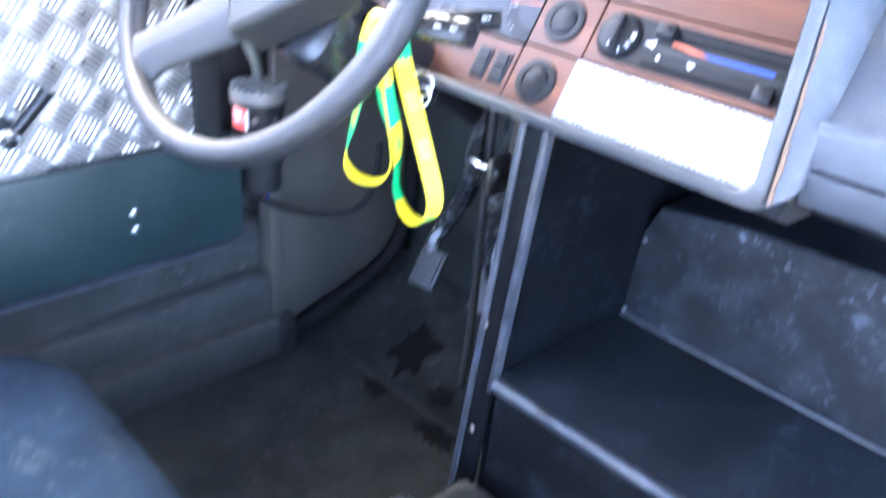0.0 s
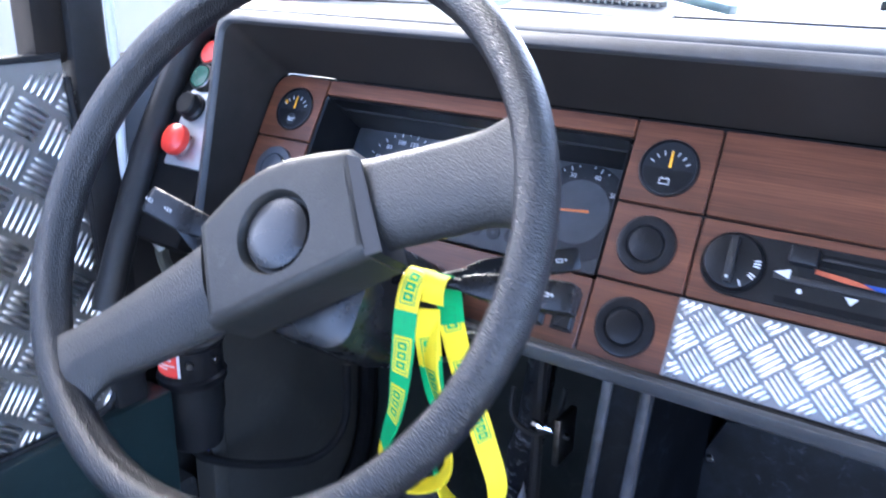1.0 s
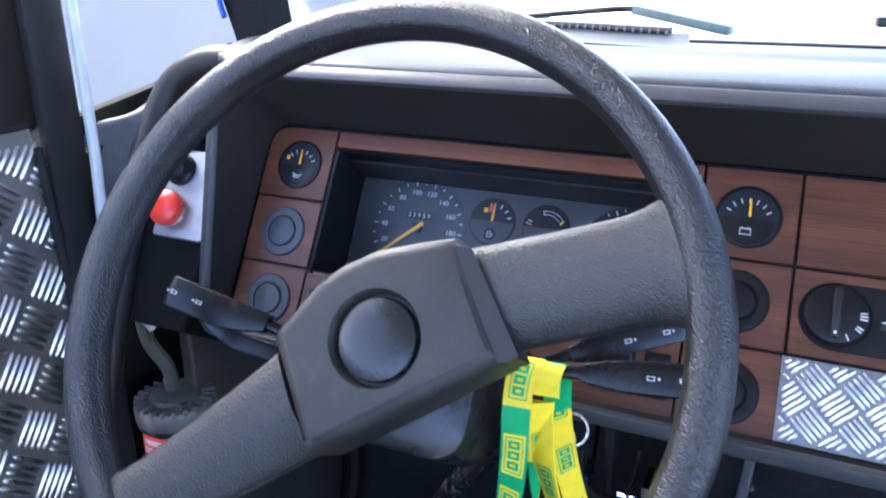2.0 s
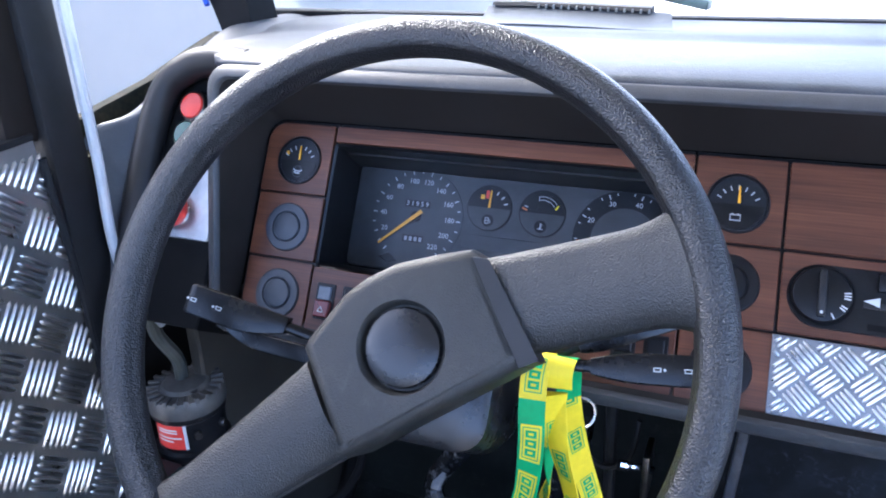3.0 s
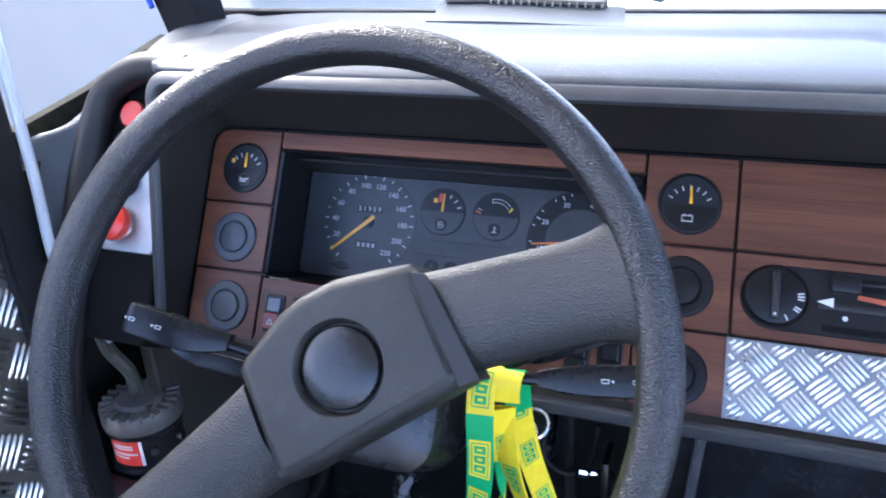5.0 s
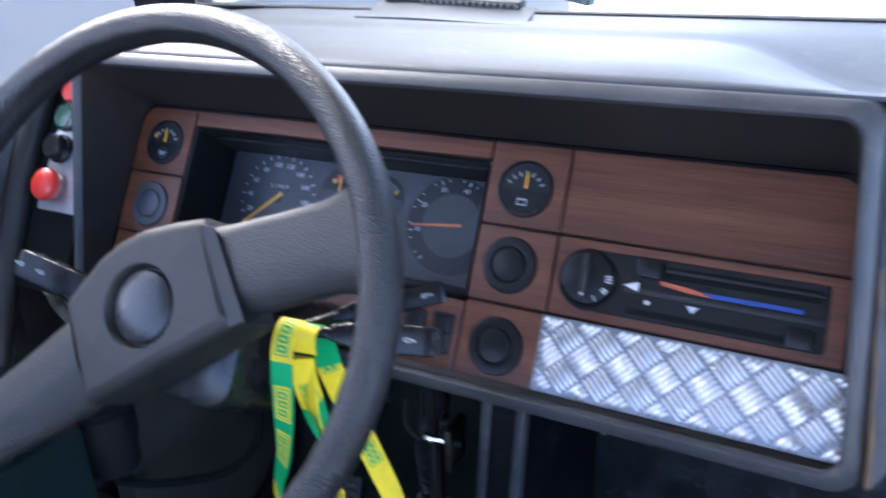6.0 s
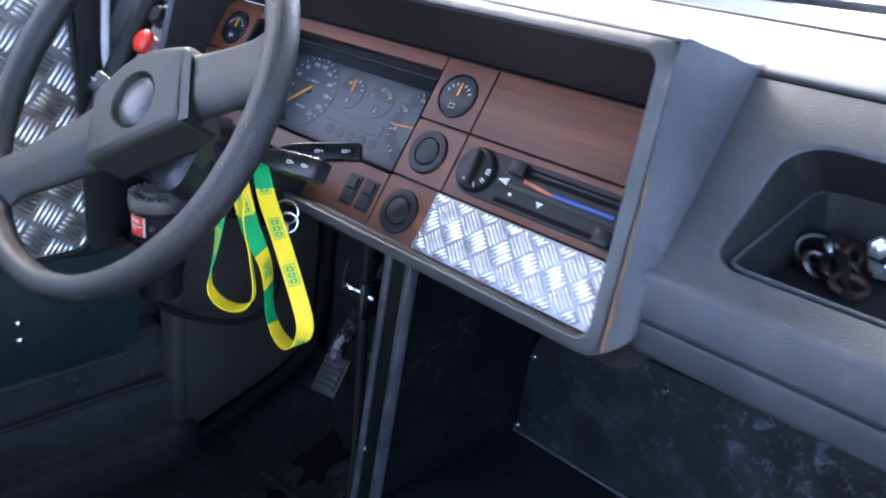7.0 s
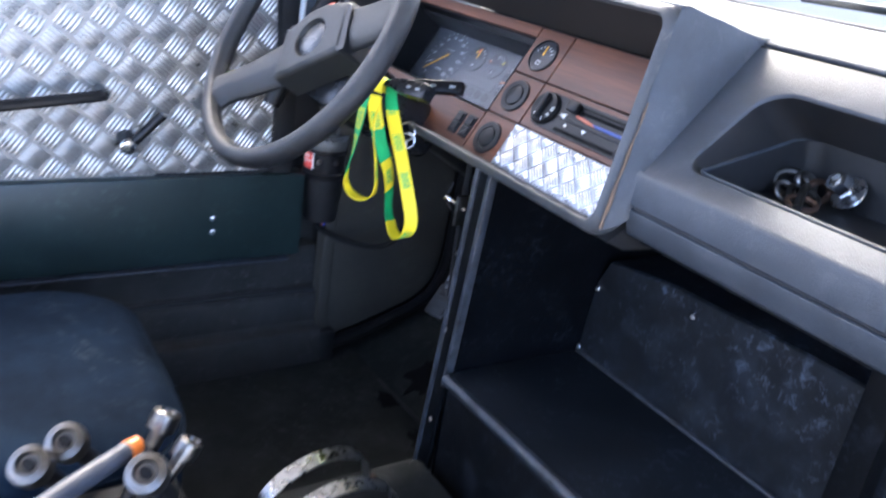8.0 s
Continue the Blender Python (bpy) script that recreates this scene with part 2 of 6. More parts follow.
# unseen ceiling, toned down to weaken light from above
M_CEILING = material("unseen_ceiling", (0.26, 0.25, 0.235), rough=0.9, vary=0.15, scale=6, bump=0.2, bump_scale=300)
M_BODY = material("coach_paint", (0.008, 0.013, 0.009), rough=0.75, vary=0.4, scale=45, bump=0.1, color2=(0.030, 0.024, 0.013), spec=0.1, spots=(0.4, 0.62))
M_BLADE = material("wiper_rubber", (0.10, 0.135, 0.13), rough=0.4, vary=0.2, scale=40, bump=0.1)
M_LABELRED = material("red_label", (0.62, 0.045, 0.035), rough=0.4, vary=0.08, scale=60, bump=0.0)
M_CAST = material("cast_alloy", (0.080, 0.077, 0.072), rough=0.42, metal=0.0, spec=0.5, vary=0.3, scale=60, bump=0.3)
M_VENTTOP = material("dusty_vent_plastic", (0.050, 0.043, 0.034), rough=0.7, vary=0.35, scale=60, bump=0.2)
M_VENTSLAT = material("pale_vent_slats", (0.20, 0.19, 0.165), rough=0.7, vary=0.3, scale=60, bump=0.1)
M_MATT = material("matt_black", (0.0055, 0.0055, 0.0058), rough=0.8, vary=0.3, scale=40, bump=0.2, spec=0.12)
M_STALK = material("stalk_plastic", (0.0065, 0.0066, 0.0072), rough=0.26, vary=0.2, scale=40, bump=0.05, spec=0.28)
M_LINING = material("bulkhead_sheet", (0.016, 0.0185, 0.0165), rough=0.7, vary=0.4, scale=14, bump=0.3, bump_scale=200, spec=0.25, wear=((0.05, 0.053, 0.048), 0.5, 45))
M_FRAME = material("door_frame_paint", (0.011, 0.008, 0.006), rough=0.6, vary=0.5, scale=25, bump=0.3, bump_scale=150, stretch=(1, 1, 0.2), spec=0.2)
M_LAMPLENS = material("clouded_lens", (0.085, 0.105, 0.13), rough=0.25, vary=0.15, scale=60, bump=0.0)
M_HEATRED = material("orange_strip", (0.36, 0.075, 0.03), rough=0.4, vary=0.15, scale=60, bump=0.0)
M_HEATBLUE = material("blue_strip", (0.010, 0.05, 0.26), rough=0.4, vary=0.15, scale=60, bump=0.0)
# black lowered further to stand in for shade on the doorway side
M_PART = material("partition_shaded", (0.0022, 0.0028, 0.0040), spec=0.035, rough=0.75, vary=0.4, scale=18, bump=0.25, bump_scale=120, wear=((0.040, 0.050, 0.068), 0.25, 60))
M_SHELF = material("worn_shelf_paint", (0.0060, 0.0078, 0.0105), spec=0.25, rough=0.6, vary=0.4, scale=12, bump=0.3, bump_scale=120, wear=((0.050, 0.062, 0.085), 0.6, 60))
M_HOSE = material("grey_hose", (0.045, 0.05, 0.045), rough=0.5, vary=0.25, scale=40, bump=0.1)

# ---------------------------------------------------------------- building tools
I4 = Matrix.Identity(4)
LEAN_PANEL = 33.0
# the instrument panel's own frame: x across, y into the panel, z up along it; its edges run 2 degrees off square
PM = pose(0, 0, 0.86, -LEAN_PANEL) @ Matrix(((1, 0, -0.035, 0), (0, 1, 0, 0), (0, 0, 1, 0), (0, 0, 0, 1)))
PLACE = {}


def thing(name, at, label, category, group="", kind=""):
    ob = new(name)
    ob.location = at
    ob.empty_display_size = 0.05
    PLACE[ob] = Vector(at)
    return tagged(ob, label, category, group, kind)


def part(name, bm, mat, parent=None, label="", smooth=True, angle=35.0):
    """Links a bmesh, given in world metres, as one mesh under a thing or a part."""
    bmesh.ops.recalc_face_normals(bm, faces=bm.faces[:])
    lo = Vector([min(v.co[i] for v in bm.verts) for i in range(3)])
    hi = Vector([max(v.co[i] for v in bm.verts) for i in range(3)])
    c = (lo + hi) / 2
    for v in bm.verts:
        v.co -= c
    if smooth:
        lim = radians(angle)
        for f in bm.faces:
            f.smooth = True
        for e in bm.edges:
            if len(e.link_faces) == 2 and e.calc_face_angle(0) > lim:
                e.smooth = False
    me = bpy.data.meshes.new(name)
    bm.to_mesh(me)
    bm.free()
    me.materials.append(mat)
    ob = new(name, me)
    PLACE[ob] = c
    if parent:
        ob.parent = parent
        ob.location = c - PLACE[parent]
    else:
        ob.location = c
    if label:
        tagged(ob, label)
    return ob


def B():
    return bmesh.new()


def quadstrip(bm, loops, close=True, cap=False):
    """Faces between loops of equal length."""
    vs = [[bm.verts.new(p) for p in lp] for lp in loops]
    n = len(vs[0])
    for a, b in zip(vs, vs[1:]):
        for i in range(n if close else n - 1):
            j = (i + 1) % n
            bm.faces.new((a[i], a[j], b[j], b[i]))
    if cap:
        bm.faces.new(vs[0])
        bm.faces.new(vs[-1])
    return vs


def box(bm, lo, hi, m=I4, bevel=0.0, seg=2):
    r = bmesh.ops.create_cube(bm, size=1.0)
    vs = r["verts"]
    for v in vs:
        v.co = Vector([lo[i] + (v.co[i] + 0.5) * (hi[i] - lo[i]) for i in range(3)])
    if bevel:
        es = list({e for v in vs for e in v.link_edges})
        r = bmesh.ops.bevel(bm, geom=es, offset=bevel, segments=seg, profile=0.5, affect="EDGES")
        vs = list({v for f in r["faces"] for v in f.verts} | {v for v in vs if v.is_valid})
    for v in vs:
        v.co = m @ v.co
    return bm


def rrect(x0, z0, x1, z1, r, n=5):
    """Rounded rectangle, anticlockwise from the lower left; r: one radius or four (ll, lr, ur, ul)."""
    rs = r if isinstance(r, tuple) else (r,) * 4
    out = []
    for k, (cx, cz, sx, sz, a0) in enumerate(((x0, z0, 1, 1, 180), (x1, z0, -1, 1, 270), (x1, z1, -1, -1, 0), (x0, z1, 1, -1, 90))):
        q = max(rs[k], 1e-4)
        for i in range(n + 1):
            a = radians(a0 + 90 * i / n)
            out.append((cx + sx * q + q * math.cos(a), cz + sz * q + q * math.sin(a)))
    return out


def inset(poly, d):
    """Moves a closed anticlockwise outline inwards by d."""
    n = len(poly)
    out = []
    for i in range(n):
        p, a, b = Vector(poly[i]), Vector(poly[i - 1]), Vector(poly[(i + 1) % n])
        t = (b - a)
        t = t.normalized() if t.length > 1e-9 else Vector((1, 0))
        out.append(p + d * Vector((-t.y, t.x)))
    return [tuple(p) for p in out]


def slab(bm, poly, y0, y1, m=I4, bevel=0.0008):
    """A plate with outline poly (x, z), its face at y0 and its back at y1, with softened face edges."""
    loops = [[m @ Vector((x, y1, z)) for x, z in poly], [m @ Vector((x, y0 + bevel, z)) for x, z in poly],
             [m @ Vector((x, y0, z)) for x, z in inset(poly, bevel)]]
    quadstrip(bm, loops, cap=True)
    return bm


def lathe(bm, prof, m=I4, seg=32, cap=True):
    """Turns a profile of (radius, height) about z."""
    loops = [[m @ Vector((r * math.cos(2 * math.pi * i / seg), r * math.sin(2 * math.pi * i / seg), h)) for i in range(seg)] for r, h in prof]
    quadstrip(bm, loops, cap=cap)
    return bm


def smooth_path(pts, n=6, closed=False):
    """A Catmull-Rom curve through the points."""
    p = [Vector(q) for q in pts]
    m = len(p)
    out = []
    for i in range(m if closed else m - 1):
        a, b, c, d = (p[(i + k) % m] if closed else p[min(max(i + k, 0), m - 1)] for k in (-1, 0, 1, 2))
        for j in range(n):
            t = j / n
            out.append(0.5 * ((2 * b) + (c - a) * t + (2 * a - 5 * b + 4 * c - d) * t * t + (3 * b - a - 3 * c + d) * t ** 3))
    if not closed:
        out.append(p[-1])
    return out


def tube(bm, pts, r, seg=10, closed=False, flat=1.0):
    """A round rod along points; r: one radius or one for each point."""
    p = [Vector(q) for q in pts]
    n = len(p)
    rs = r if isinstance(r, (list, tuple)) else [r] * n
    up = Vector((0, 0, 1))
    loops = []
    nrm = None
    for i in range(n):
        t = (p[(i + 1) % n] - p[i - 1]) if closed else (p[min(i + 1, n - 1)] - p[max(i - 1, 0)])
        t.normalize()
        if nrm is None:
            nrm = (up if abs(t.z) < 0.9 else Vector((1, 0, 0)))
        nrm = (nrm - t * nrm.dot(t)).normalized()
        bi = t.cross(nrm)
        loops.append([p[i] + rs[i] * (math.cos(2 * math.pi * k / seg) * nrm + flat * math.sin(2 * math.pi * k / seg) * bi) for k in range(seg)])
    if closed:
        loops.append(loops[0])
        vs = quadstrip(bm, loops)
        bmesh.ops.remove_doubles(bm, verts=bm.verts[:], dist=1e-7)
    else:
        quadstrip(bm, loops, cap=True)
    return bm


def along(p0, p1):
    """The pose whose z runs from p0 towards p1."""
    d = Vector(p1) - Vector(p0)
    return Matrix.Translation(p0) @ d.to_track_quat("Z", "Y").to_matrix().to_4x4()


def rod(bm, p0, p1, r0, r1=None, seg=20, edge=0.0008):
    r1 = r0 if r1 is None else r1
    h = (Vector(p1) - Vector(p0)).length
    return lathe(bm, [(r0 - edge, 0), (r0, edge), (r1, h - edge), (r1 - edge, h)], along(p0, p1), seg)


def face_out(x, z, y=0.0):
    """A pose on the instrument panel whose z points out of it, to the driver."""
    return PM @ pose(x, y, z, 90, 0, 0)


def bar2d(bm, m, x, z, w, h, turn=0.0, d=0.0004):
    """A thin printed bar on the plane z = 0 of m, its x and y the print's."""
    q = m @ pose(x, z, 0, 0, 0, turn)
    box(bm, (-w / 2, -h / 2, -d / 2), (w / 2, h / 2, d), q)
    return bm


def digits(text, size, m, mat, parent, name="numeral"):
    """Numbers in the built-in letterform, as a thin mesh on the plane z = 0 of m."""
    cu = bpy.data.curves.new(name, "FONT")
    cu.body, cu.size, cu.extrude = text, size, 0.0002
    cu.align_x, cu.align_y = "CENTER", "CENTER"
    cu.resolution_u = 2
    tmp = bpy.data.objects.new(name, cu)
    scene.collection.objects.link(tmp)
    bpy.context.view_layer.update()
    me = bpy.data.meshes.new_from_object(tmp.evaluated_get(bpy.context.evaluated_depsgraph_get()))
    bpy.data.objects.remove(tmp)
    bm = B()
    bm.from_mesh(me)
    bpy.data.meshes.remove(me)
    bm.transform(m @ Matrix.Translation((0, 0, 0.0005)))
    return part(name, bm, mat, parent, smooth=False)


def tread(bm, u0, u1, v0, v1, m, height, origin, across, up):
    """Five-bar tread relief over a rectangle, on the plane z = 0 of m; across and up step from one group to the next alike."""
    o, across, up = Vector(origin), Vector(across), Vector(up)
    pitch = across.length
    half, wide, gap = 0.345 * pitch, 0.040 * pitch, 0.130 * pitch
    verts, faces = [], []
    for i in range(-2 * int((u1 - u0) / pitch) - 8, 2 * int((u1 - u0) / pitch) + 8):
        for j in range(-8, 2 * int((v1 - v0) / pitch) + 30):
            g0 = o + across * (i / 2) + up * (j / 2)
            if (i + j) % 2 or not (u0 - pitch < g0.x < u1 + pitch and v0 - pitch < g0.y < v1 + pitch):
                continue
            d = (across + up * (1 if i % 2 else -1)).normalized()
            e = Vector((-d.y, d.x))
            for k in range(-2, 3):
                c = g0 + e * (k * gap)
                lo, hi = -half, half
                # trim to the plate's edge
                for ax, a0, a1 in ((0, u0, u1), (1, v0, v1)):
                    t0, t1 = sorted(((a0 + 0.001 - c[ax]) / d[ax], (a1 - 0.001 - c[ax]) / d[ax]))
                    lo, hi = max(lo, t0), min(hi, t1)
                if hi - lo < 0.5 * half:
                    continue
                b = len(verts)
                q = 0.10 * (hi - lo)
                for t, side, z in ((lo, 0, 0), (lo + q, -wide, 0), (hi - q, -wide, 0), (hi, 0, 0), (hi - q, wide, 0), (lo + q, wide, 0), (lo + 1.1 * q, -wide * 0.5, height), (hi - 1.1 * q, -wide * 0.5, height), (hi - 1.1 * q, wide * 0.5, height), (lo + 1.1 * q, wide * 0.5, height)):
                    p = c + d * t + e * side
                    verts.append(m @ Vector((p.x, p.y, z)))
                faces += [[b + x for x in f] for f in ((0, 1, 6), (1, 2, 7, 6), (2, 3, 7), (3, 8, 7), (3, 4, 8), (4, 5, 9, 8), (5, 0, 9), (0, 6, 9), (6, 7, 8, 9))]
    vs = [bm.verts.new(v) for v in verts]
    for f in faces:
        bm.faces.new([vs[i] for i in f])
    return bm


def grid(bm, fn, nu, nv):
    """A sheet from fn(u, v), u and v from 0 to 1."""
    vs = [[bm.verts.new(fn(i / nu, j / nv)) for j in range(nv + 1)] for i in range(nu + 1)]
    for i in range(nu):
        for j in range(nv):
            bm.faces.new((vs[i][j], vs[i + 1][j], vs[i + 1][j + 1], vs[i][j + 1]))
    return bm


def thicken(bm, t):
    bmesh.ops.recalc_face_normals(bm, faces=bm.faces[:])
    bmesh.ops.solidify(bm, geom=bm.faces[:], thickness=t)
    return bm


def sheet_box(name, lo, hi, mat, kind="structure", label="", category="", bevel=0.0, parent=None):
    ob = part(name, box(B(), lo, hi, bevel=bevel), mat, parent, smooth=bool(bevel))
    return tagged(ob, label, category, "", kind)


# ground outside and the pale wall beside the coach
sheet_box("ground", (-60, -60, -0.95), (60, 60, -0.85), M_GROUND, label="pale concrete yard outside the cab windows", category="ground")
sheet_box("backdrop", (-3.3, -1.6, -0.85), (-3.1, 9, 3.0), M_RENDERWALL, label="smooth pale grey wall beside the vehicle", category="wall")

floor = sheet_box("floor", (-0.66, -2.6, -0.05), (1.66, 0.42, 0.0), M_FLOOR, label="dark grey worn vinyl cab floor", category="floor")
# ceiling, rear wall, right side and headers are unseen and shape the light
sheet_box("ceiling", (-0.72, -2.66, 2.05), (1.72, 0.32, 2.1), M_CEILING, label="unseen cab ceiling, its grey set to cut light from above", category="ceiling")
sheet_box("wall_back", (-0.72, -2.66, -0.05), (1.72, -2.6, 0.95), M_TRIMIN, label="unseen low wall behind the cab, left open above for light", category="wall")
# right side, unseen: low wall, window, header
sheet_box("wall_right", (1.66, -2.6, -0.05), (1.72, -1.35, 0.85), M_TRIMIN, label="unseen pale side wall below the window", category="wall")
sheet_box("wall_right_front", (1.66, -0.10, -0.05), (1.72, 0.42, 0.85), M_TRIMIN, label="unseen pale side wall ahead of the open doorway", category="wall")
sheet_box("trim_right", (1.66, -2.6, 1.85), (1.72, 0.32, 2.05), M_TRIMIN, label="unseen pale header above the side window", category="trim")
# left side: behind the driver's door, header, and the wall below it
sheet_box("wall_left", (-0.72, -2.6, -0.05), (-0.66, 0.42, 0.30), M_SILL, label="dark lower side wall of the cab", category="wall")
sheet_box("wall_left_rear", (-0.72, -2.6, 0.30), (-0.66, -1.25, 0.88), M_TRIMIN, label="unseen pale side wall behind the driver's door", category="wall")
sheet_box("trim_left", (-0.72, -2.6, 1.92), (-0.66, 0.32, 2.05), M_TRIMIN, label="unseen pale header above the driver's window", category="trim")
sheet_box("wall_left_front", (-0.72, -0.20, 0.30), (-0.66, 0.42, 0.80), M_DARK, label="black lining of the front corner", category="wall")
sheet_box("wall_front", (-0.72, 0.42, -0.05), (1.72, 0.46, 0.90), M_BOX, label="black painted bulkhead behind the pedals", category="wall")
sheet_box("trim_front", (-0.72, 0.28, 1.95), (1.72, 0.34, 2.05), M_TRIMIN, label="unseen pale header above the windscreen", category="trim")


def pillar(name, p0, p1, w, d, label, mat=M_RUBBER):
    a, b = Vector(p0), Vector(p1)
    m = along(p0, p1)
    bm = box(B(), (-w / 2, -d / 2, 0), (w / 2, d / 2, (b - a).length), m, bevel=min(w, d) * 0.25)
    return tagged(part(name, bm, mat, None), label, "pillar", "", "structure")


bm = B()
quadstrip(bm, [[Vector((x + sx * w, y + sy * 0.03, z)) for sx, sy in ((-1, -1), (1, -1), (1, 1), (-1, 1))] for x, y, z, w in ((-0.596, 0.215, 0.90, 0.024), (-0.609, 0.222, 0.93, 0.026), (-0.632, 0.235, 0.98, 0.031), (-0.67, 0.262, 1.10, 0.033), (-0.69, 0.31, 1.60, 0.034), (-0.69, 0.35, 1.98, 0.034))], cap=True)
tagged(part("pillar_1", bm, M_MATT, None, angle=50), "black windscreen pillar at the corner of the cab", "pillar", "", "structure")
bm = B()
tube(bm, smooth_path([(-0.648, 0.190, 0.952), (-0.665, 0.200, 0.985), (-0.708, 0.228, 1.10), (-0.728, 0.276, 1.60)], 5), 0.004, 8)
tagged(part("pillar_seal", bm, M_BLUEP, None), "blue edging strip along the windscreen pillar", "seal", "", "structure")
pillar("pillar_2", (-0.574, -0.150, 0.45), (-0.590, -0.150, 1.90), 0.045, 0.030, "black rubber-edged post at the front of the driver's door")
pillar("pillar_3", (-0.594, -0.186, 0.872), (-0.600, -0.186, 1.90), 0.045, 0.042, "brown-black upright of the door's window frame", M_FRAME)
bm = B()
tube(bm, smooth_path([(-0.556, -0.131, 1.88), (-0.553, -0.131, 1.0), (-0.551, -0.132, 0.85), (-0.550, -0.136, 0.76), (-0.545, -0.128, 0.70), (-0.53, -0.11, 0.655)], 6), 0.0055, 10)
tagged(part("window_seal", bm, M_SEAL, None), "pale grey rubber seal strip along the window post", "seal", "", "structure")
# windscreen and the glazing at the sides
for nm, lo, hi, lb in (("window_1", (-0.66, 0.318, 0.93), (1.66, 0.322, 1.96), "clear windscreen pane above the dashboard"),
                       ("window_2", (1.68, -2.6, 0.85), (1.684, -1.35, 1.85), "unseen side window pane")):
    ob = sheet_box(nm, lo, hi, M_GLASS, label=lb, category="window")
    ob.visible_shadow = False
bm = B()
box(bm, (-0.66, 0.306, 0.920), (1.66, 0.33, 0.9315), bevel=0.003)
tagged(part("windscreen_rubber", bm, M_RUBBER, None), "black rubber strip along the foot of the windscreen", "seal", "", "structure")
# painted body edge below the quarter window
bm = B()
quadstrip(bm, [[Vector(p) for p in ((-0.630, y, z - 0.004), (-0.627, y, z), (-0.613, y, z), (-0.610, y, z - 0.004), (-0.607, y, z - 0.020), (-0.578, y, z - 0.024), (-0.578, y, z - 0.07), (-0.630, y, z - 0.07))] for y, z in ((-0.14, 0.862), (-0.06, 0.875), (0.03, 0.889), (0.117, 0.911), (0.17, 0.922))], cap=True)
tagged(part("window_ledge", bm, M_BODY, None), "dark green painted body edge below the quarter window", "ledge", "", "structure")

# driver's door: tread plate above, green panel below
door = thing("driver_door", (-0.60, -0.7, 0.27), "driver's door with aluminium tread plate over a dark green panel", "door", kind="")
DX, PX = -0.55, -0.572
part("tread_plate", slab(B(), [(y, z) for y, z in ((-1.22, 0.440), (-0.160, 0.440), (-0.166, 0.70), (-0.182, 0.878), (-1.22, 0.862))], 0, 0.004,
                         Matrix(((0, -1, 0, PX), (1, 0, 0, 0), (0, 0, 1, 0), (0, 0, 0, 1)))), M_ALUDOOR, door, "dull aluminium tread plate")
part("tread_relief", tread(B(), -1.21, -0.170, 0.456, 0.866, Matrix(((0, 0, 1, PX + 0.0002), (1, 0, 0, 0), (0, 1, 0, 0), (0, 0, 0, 1))), 0.0022, (-0.0646, -0.1400), (0.0577, 0.0092), (-0.0070, 0.0646)), M_ALUDOORBAR, door, "raised five-bar pattern with its light painted in", angle=89)
arc = [(-0.200 + 0.034 * math.cos(a), 0.490 + 0.034 * math.sin(a)) for a in [radians(-90 + 15 * k) for k in range(7)]]
part("plate_corner", slab(B(), [(-0.212, 0.452)] + [(-0.212, 0.456)] + arc + [(-0.166, 0.53), (-0.158, 0.53), (-0.158, 0.452)], -0.004, 0.003, Matrix(((0, -1, 0, PX), (1, 0, 0, 0), (0, 0, 1, 0), (0, 0, 0, 1))), 0.001), M_MATT, door, "black rubber corner round the plate")
part("plate_band", tube(B(), [(PX + 0.004, y, z) for y, z in [(-0.40, 0.4555), (-0.30, 0.4555)] + arc + [(-0.168, 0.62), (-0.171, 0.72), (-0.180, 0.86)]], 0.0042, 8), M_RUBBER, door, "black rubber edging")
part("door_panel", box(B(), (-0.60, -1.22, 0.272), (DX, -0.10, 0.455), bevel=0.006), M_GREEN, door, "dark green painted panel")
part("door_edge", box(B(), (-0.597, -1.22, 0.262), (DX + 0.003, -0.125, 0.2665), bevel=0.0012), M_SCUFF, door, "thin worn lower edge")
part("door_capping", slab(B(), [(-1.22, 0.8625), (-0.184, 0.8785), (-0.184, 0.8845), (-1.22, 0.8685)], 0, 0.02, Matrix(((0, -1, 0, PX + 0.004), (1, 0, 0, 0), (0, 0, 1, 0), (0, 0, 0, 1)))), M_RUBBER, door, "thin black rubber capping below the glass")
for z in (0.369, 0.340):
    part("bolt", lathe(B(), [(0.0001, 0.005), (0.003, 0.0048), (0.0055, 0.003), (0.0065, 0)], Matrix.Translation((DX, -0.291, z)) @ pose(0, 0, 0, 0, 90, 0), 12), M_STEEL, door)
bm = B()
tube(bm, smooth_path([(PX, -0.497, 0.620), (DX + 0.03, -0.500, 0.622), (DX + 0.042, -0.522, 0.620), (DX + 0.042, -0.70, 0.598), (DX + 0.042, -0.80, 0.585), (DX + 0.03, -0.822, 0.582), (PX, -0.824, 0.582)], 5), 0.010, 10)
part("grab_handle", bm, M_BLACK, door, "black door pull")
latch = part("latch", rod(B(), (PX, -0.452, 0.529), (DX + 0.014, -0.452, 0.529), 0.017, 0.015), M_BLACK, door, "black latch boss")
bm = B()
tube(bm, [(DX + 0.018, -0.456, 0.525), (DX + 0.020, -0.440, 0.540), (DX + 0.020, -0.420, 0.560), (DX + 0.018, -0.396, 0.584)], [0.009, 0.0085, 0.0085, 0.0095], 12, flat=0.7)
part("latch_lever", bm, M_BLACK, latch)
part("latch_cap", lathe(B(), [(0.0130, 0.0), (0.0140, 0.003), (0.0140, 0.009), (0.0110, 0.0125), (0.0001, 0.0135)], Matrix.Translation((DX + 0.014, -0.456, 0.526)) @ pose(0, 0, 0, 0, 90, 0), 20), M_CHROME, latch, "bright domed latch end")

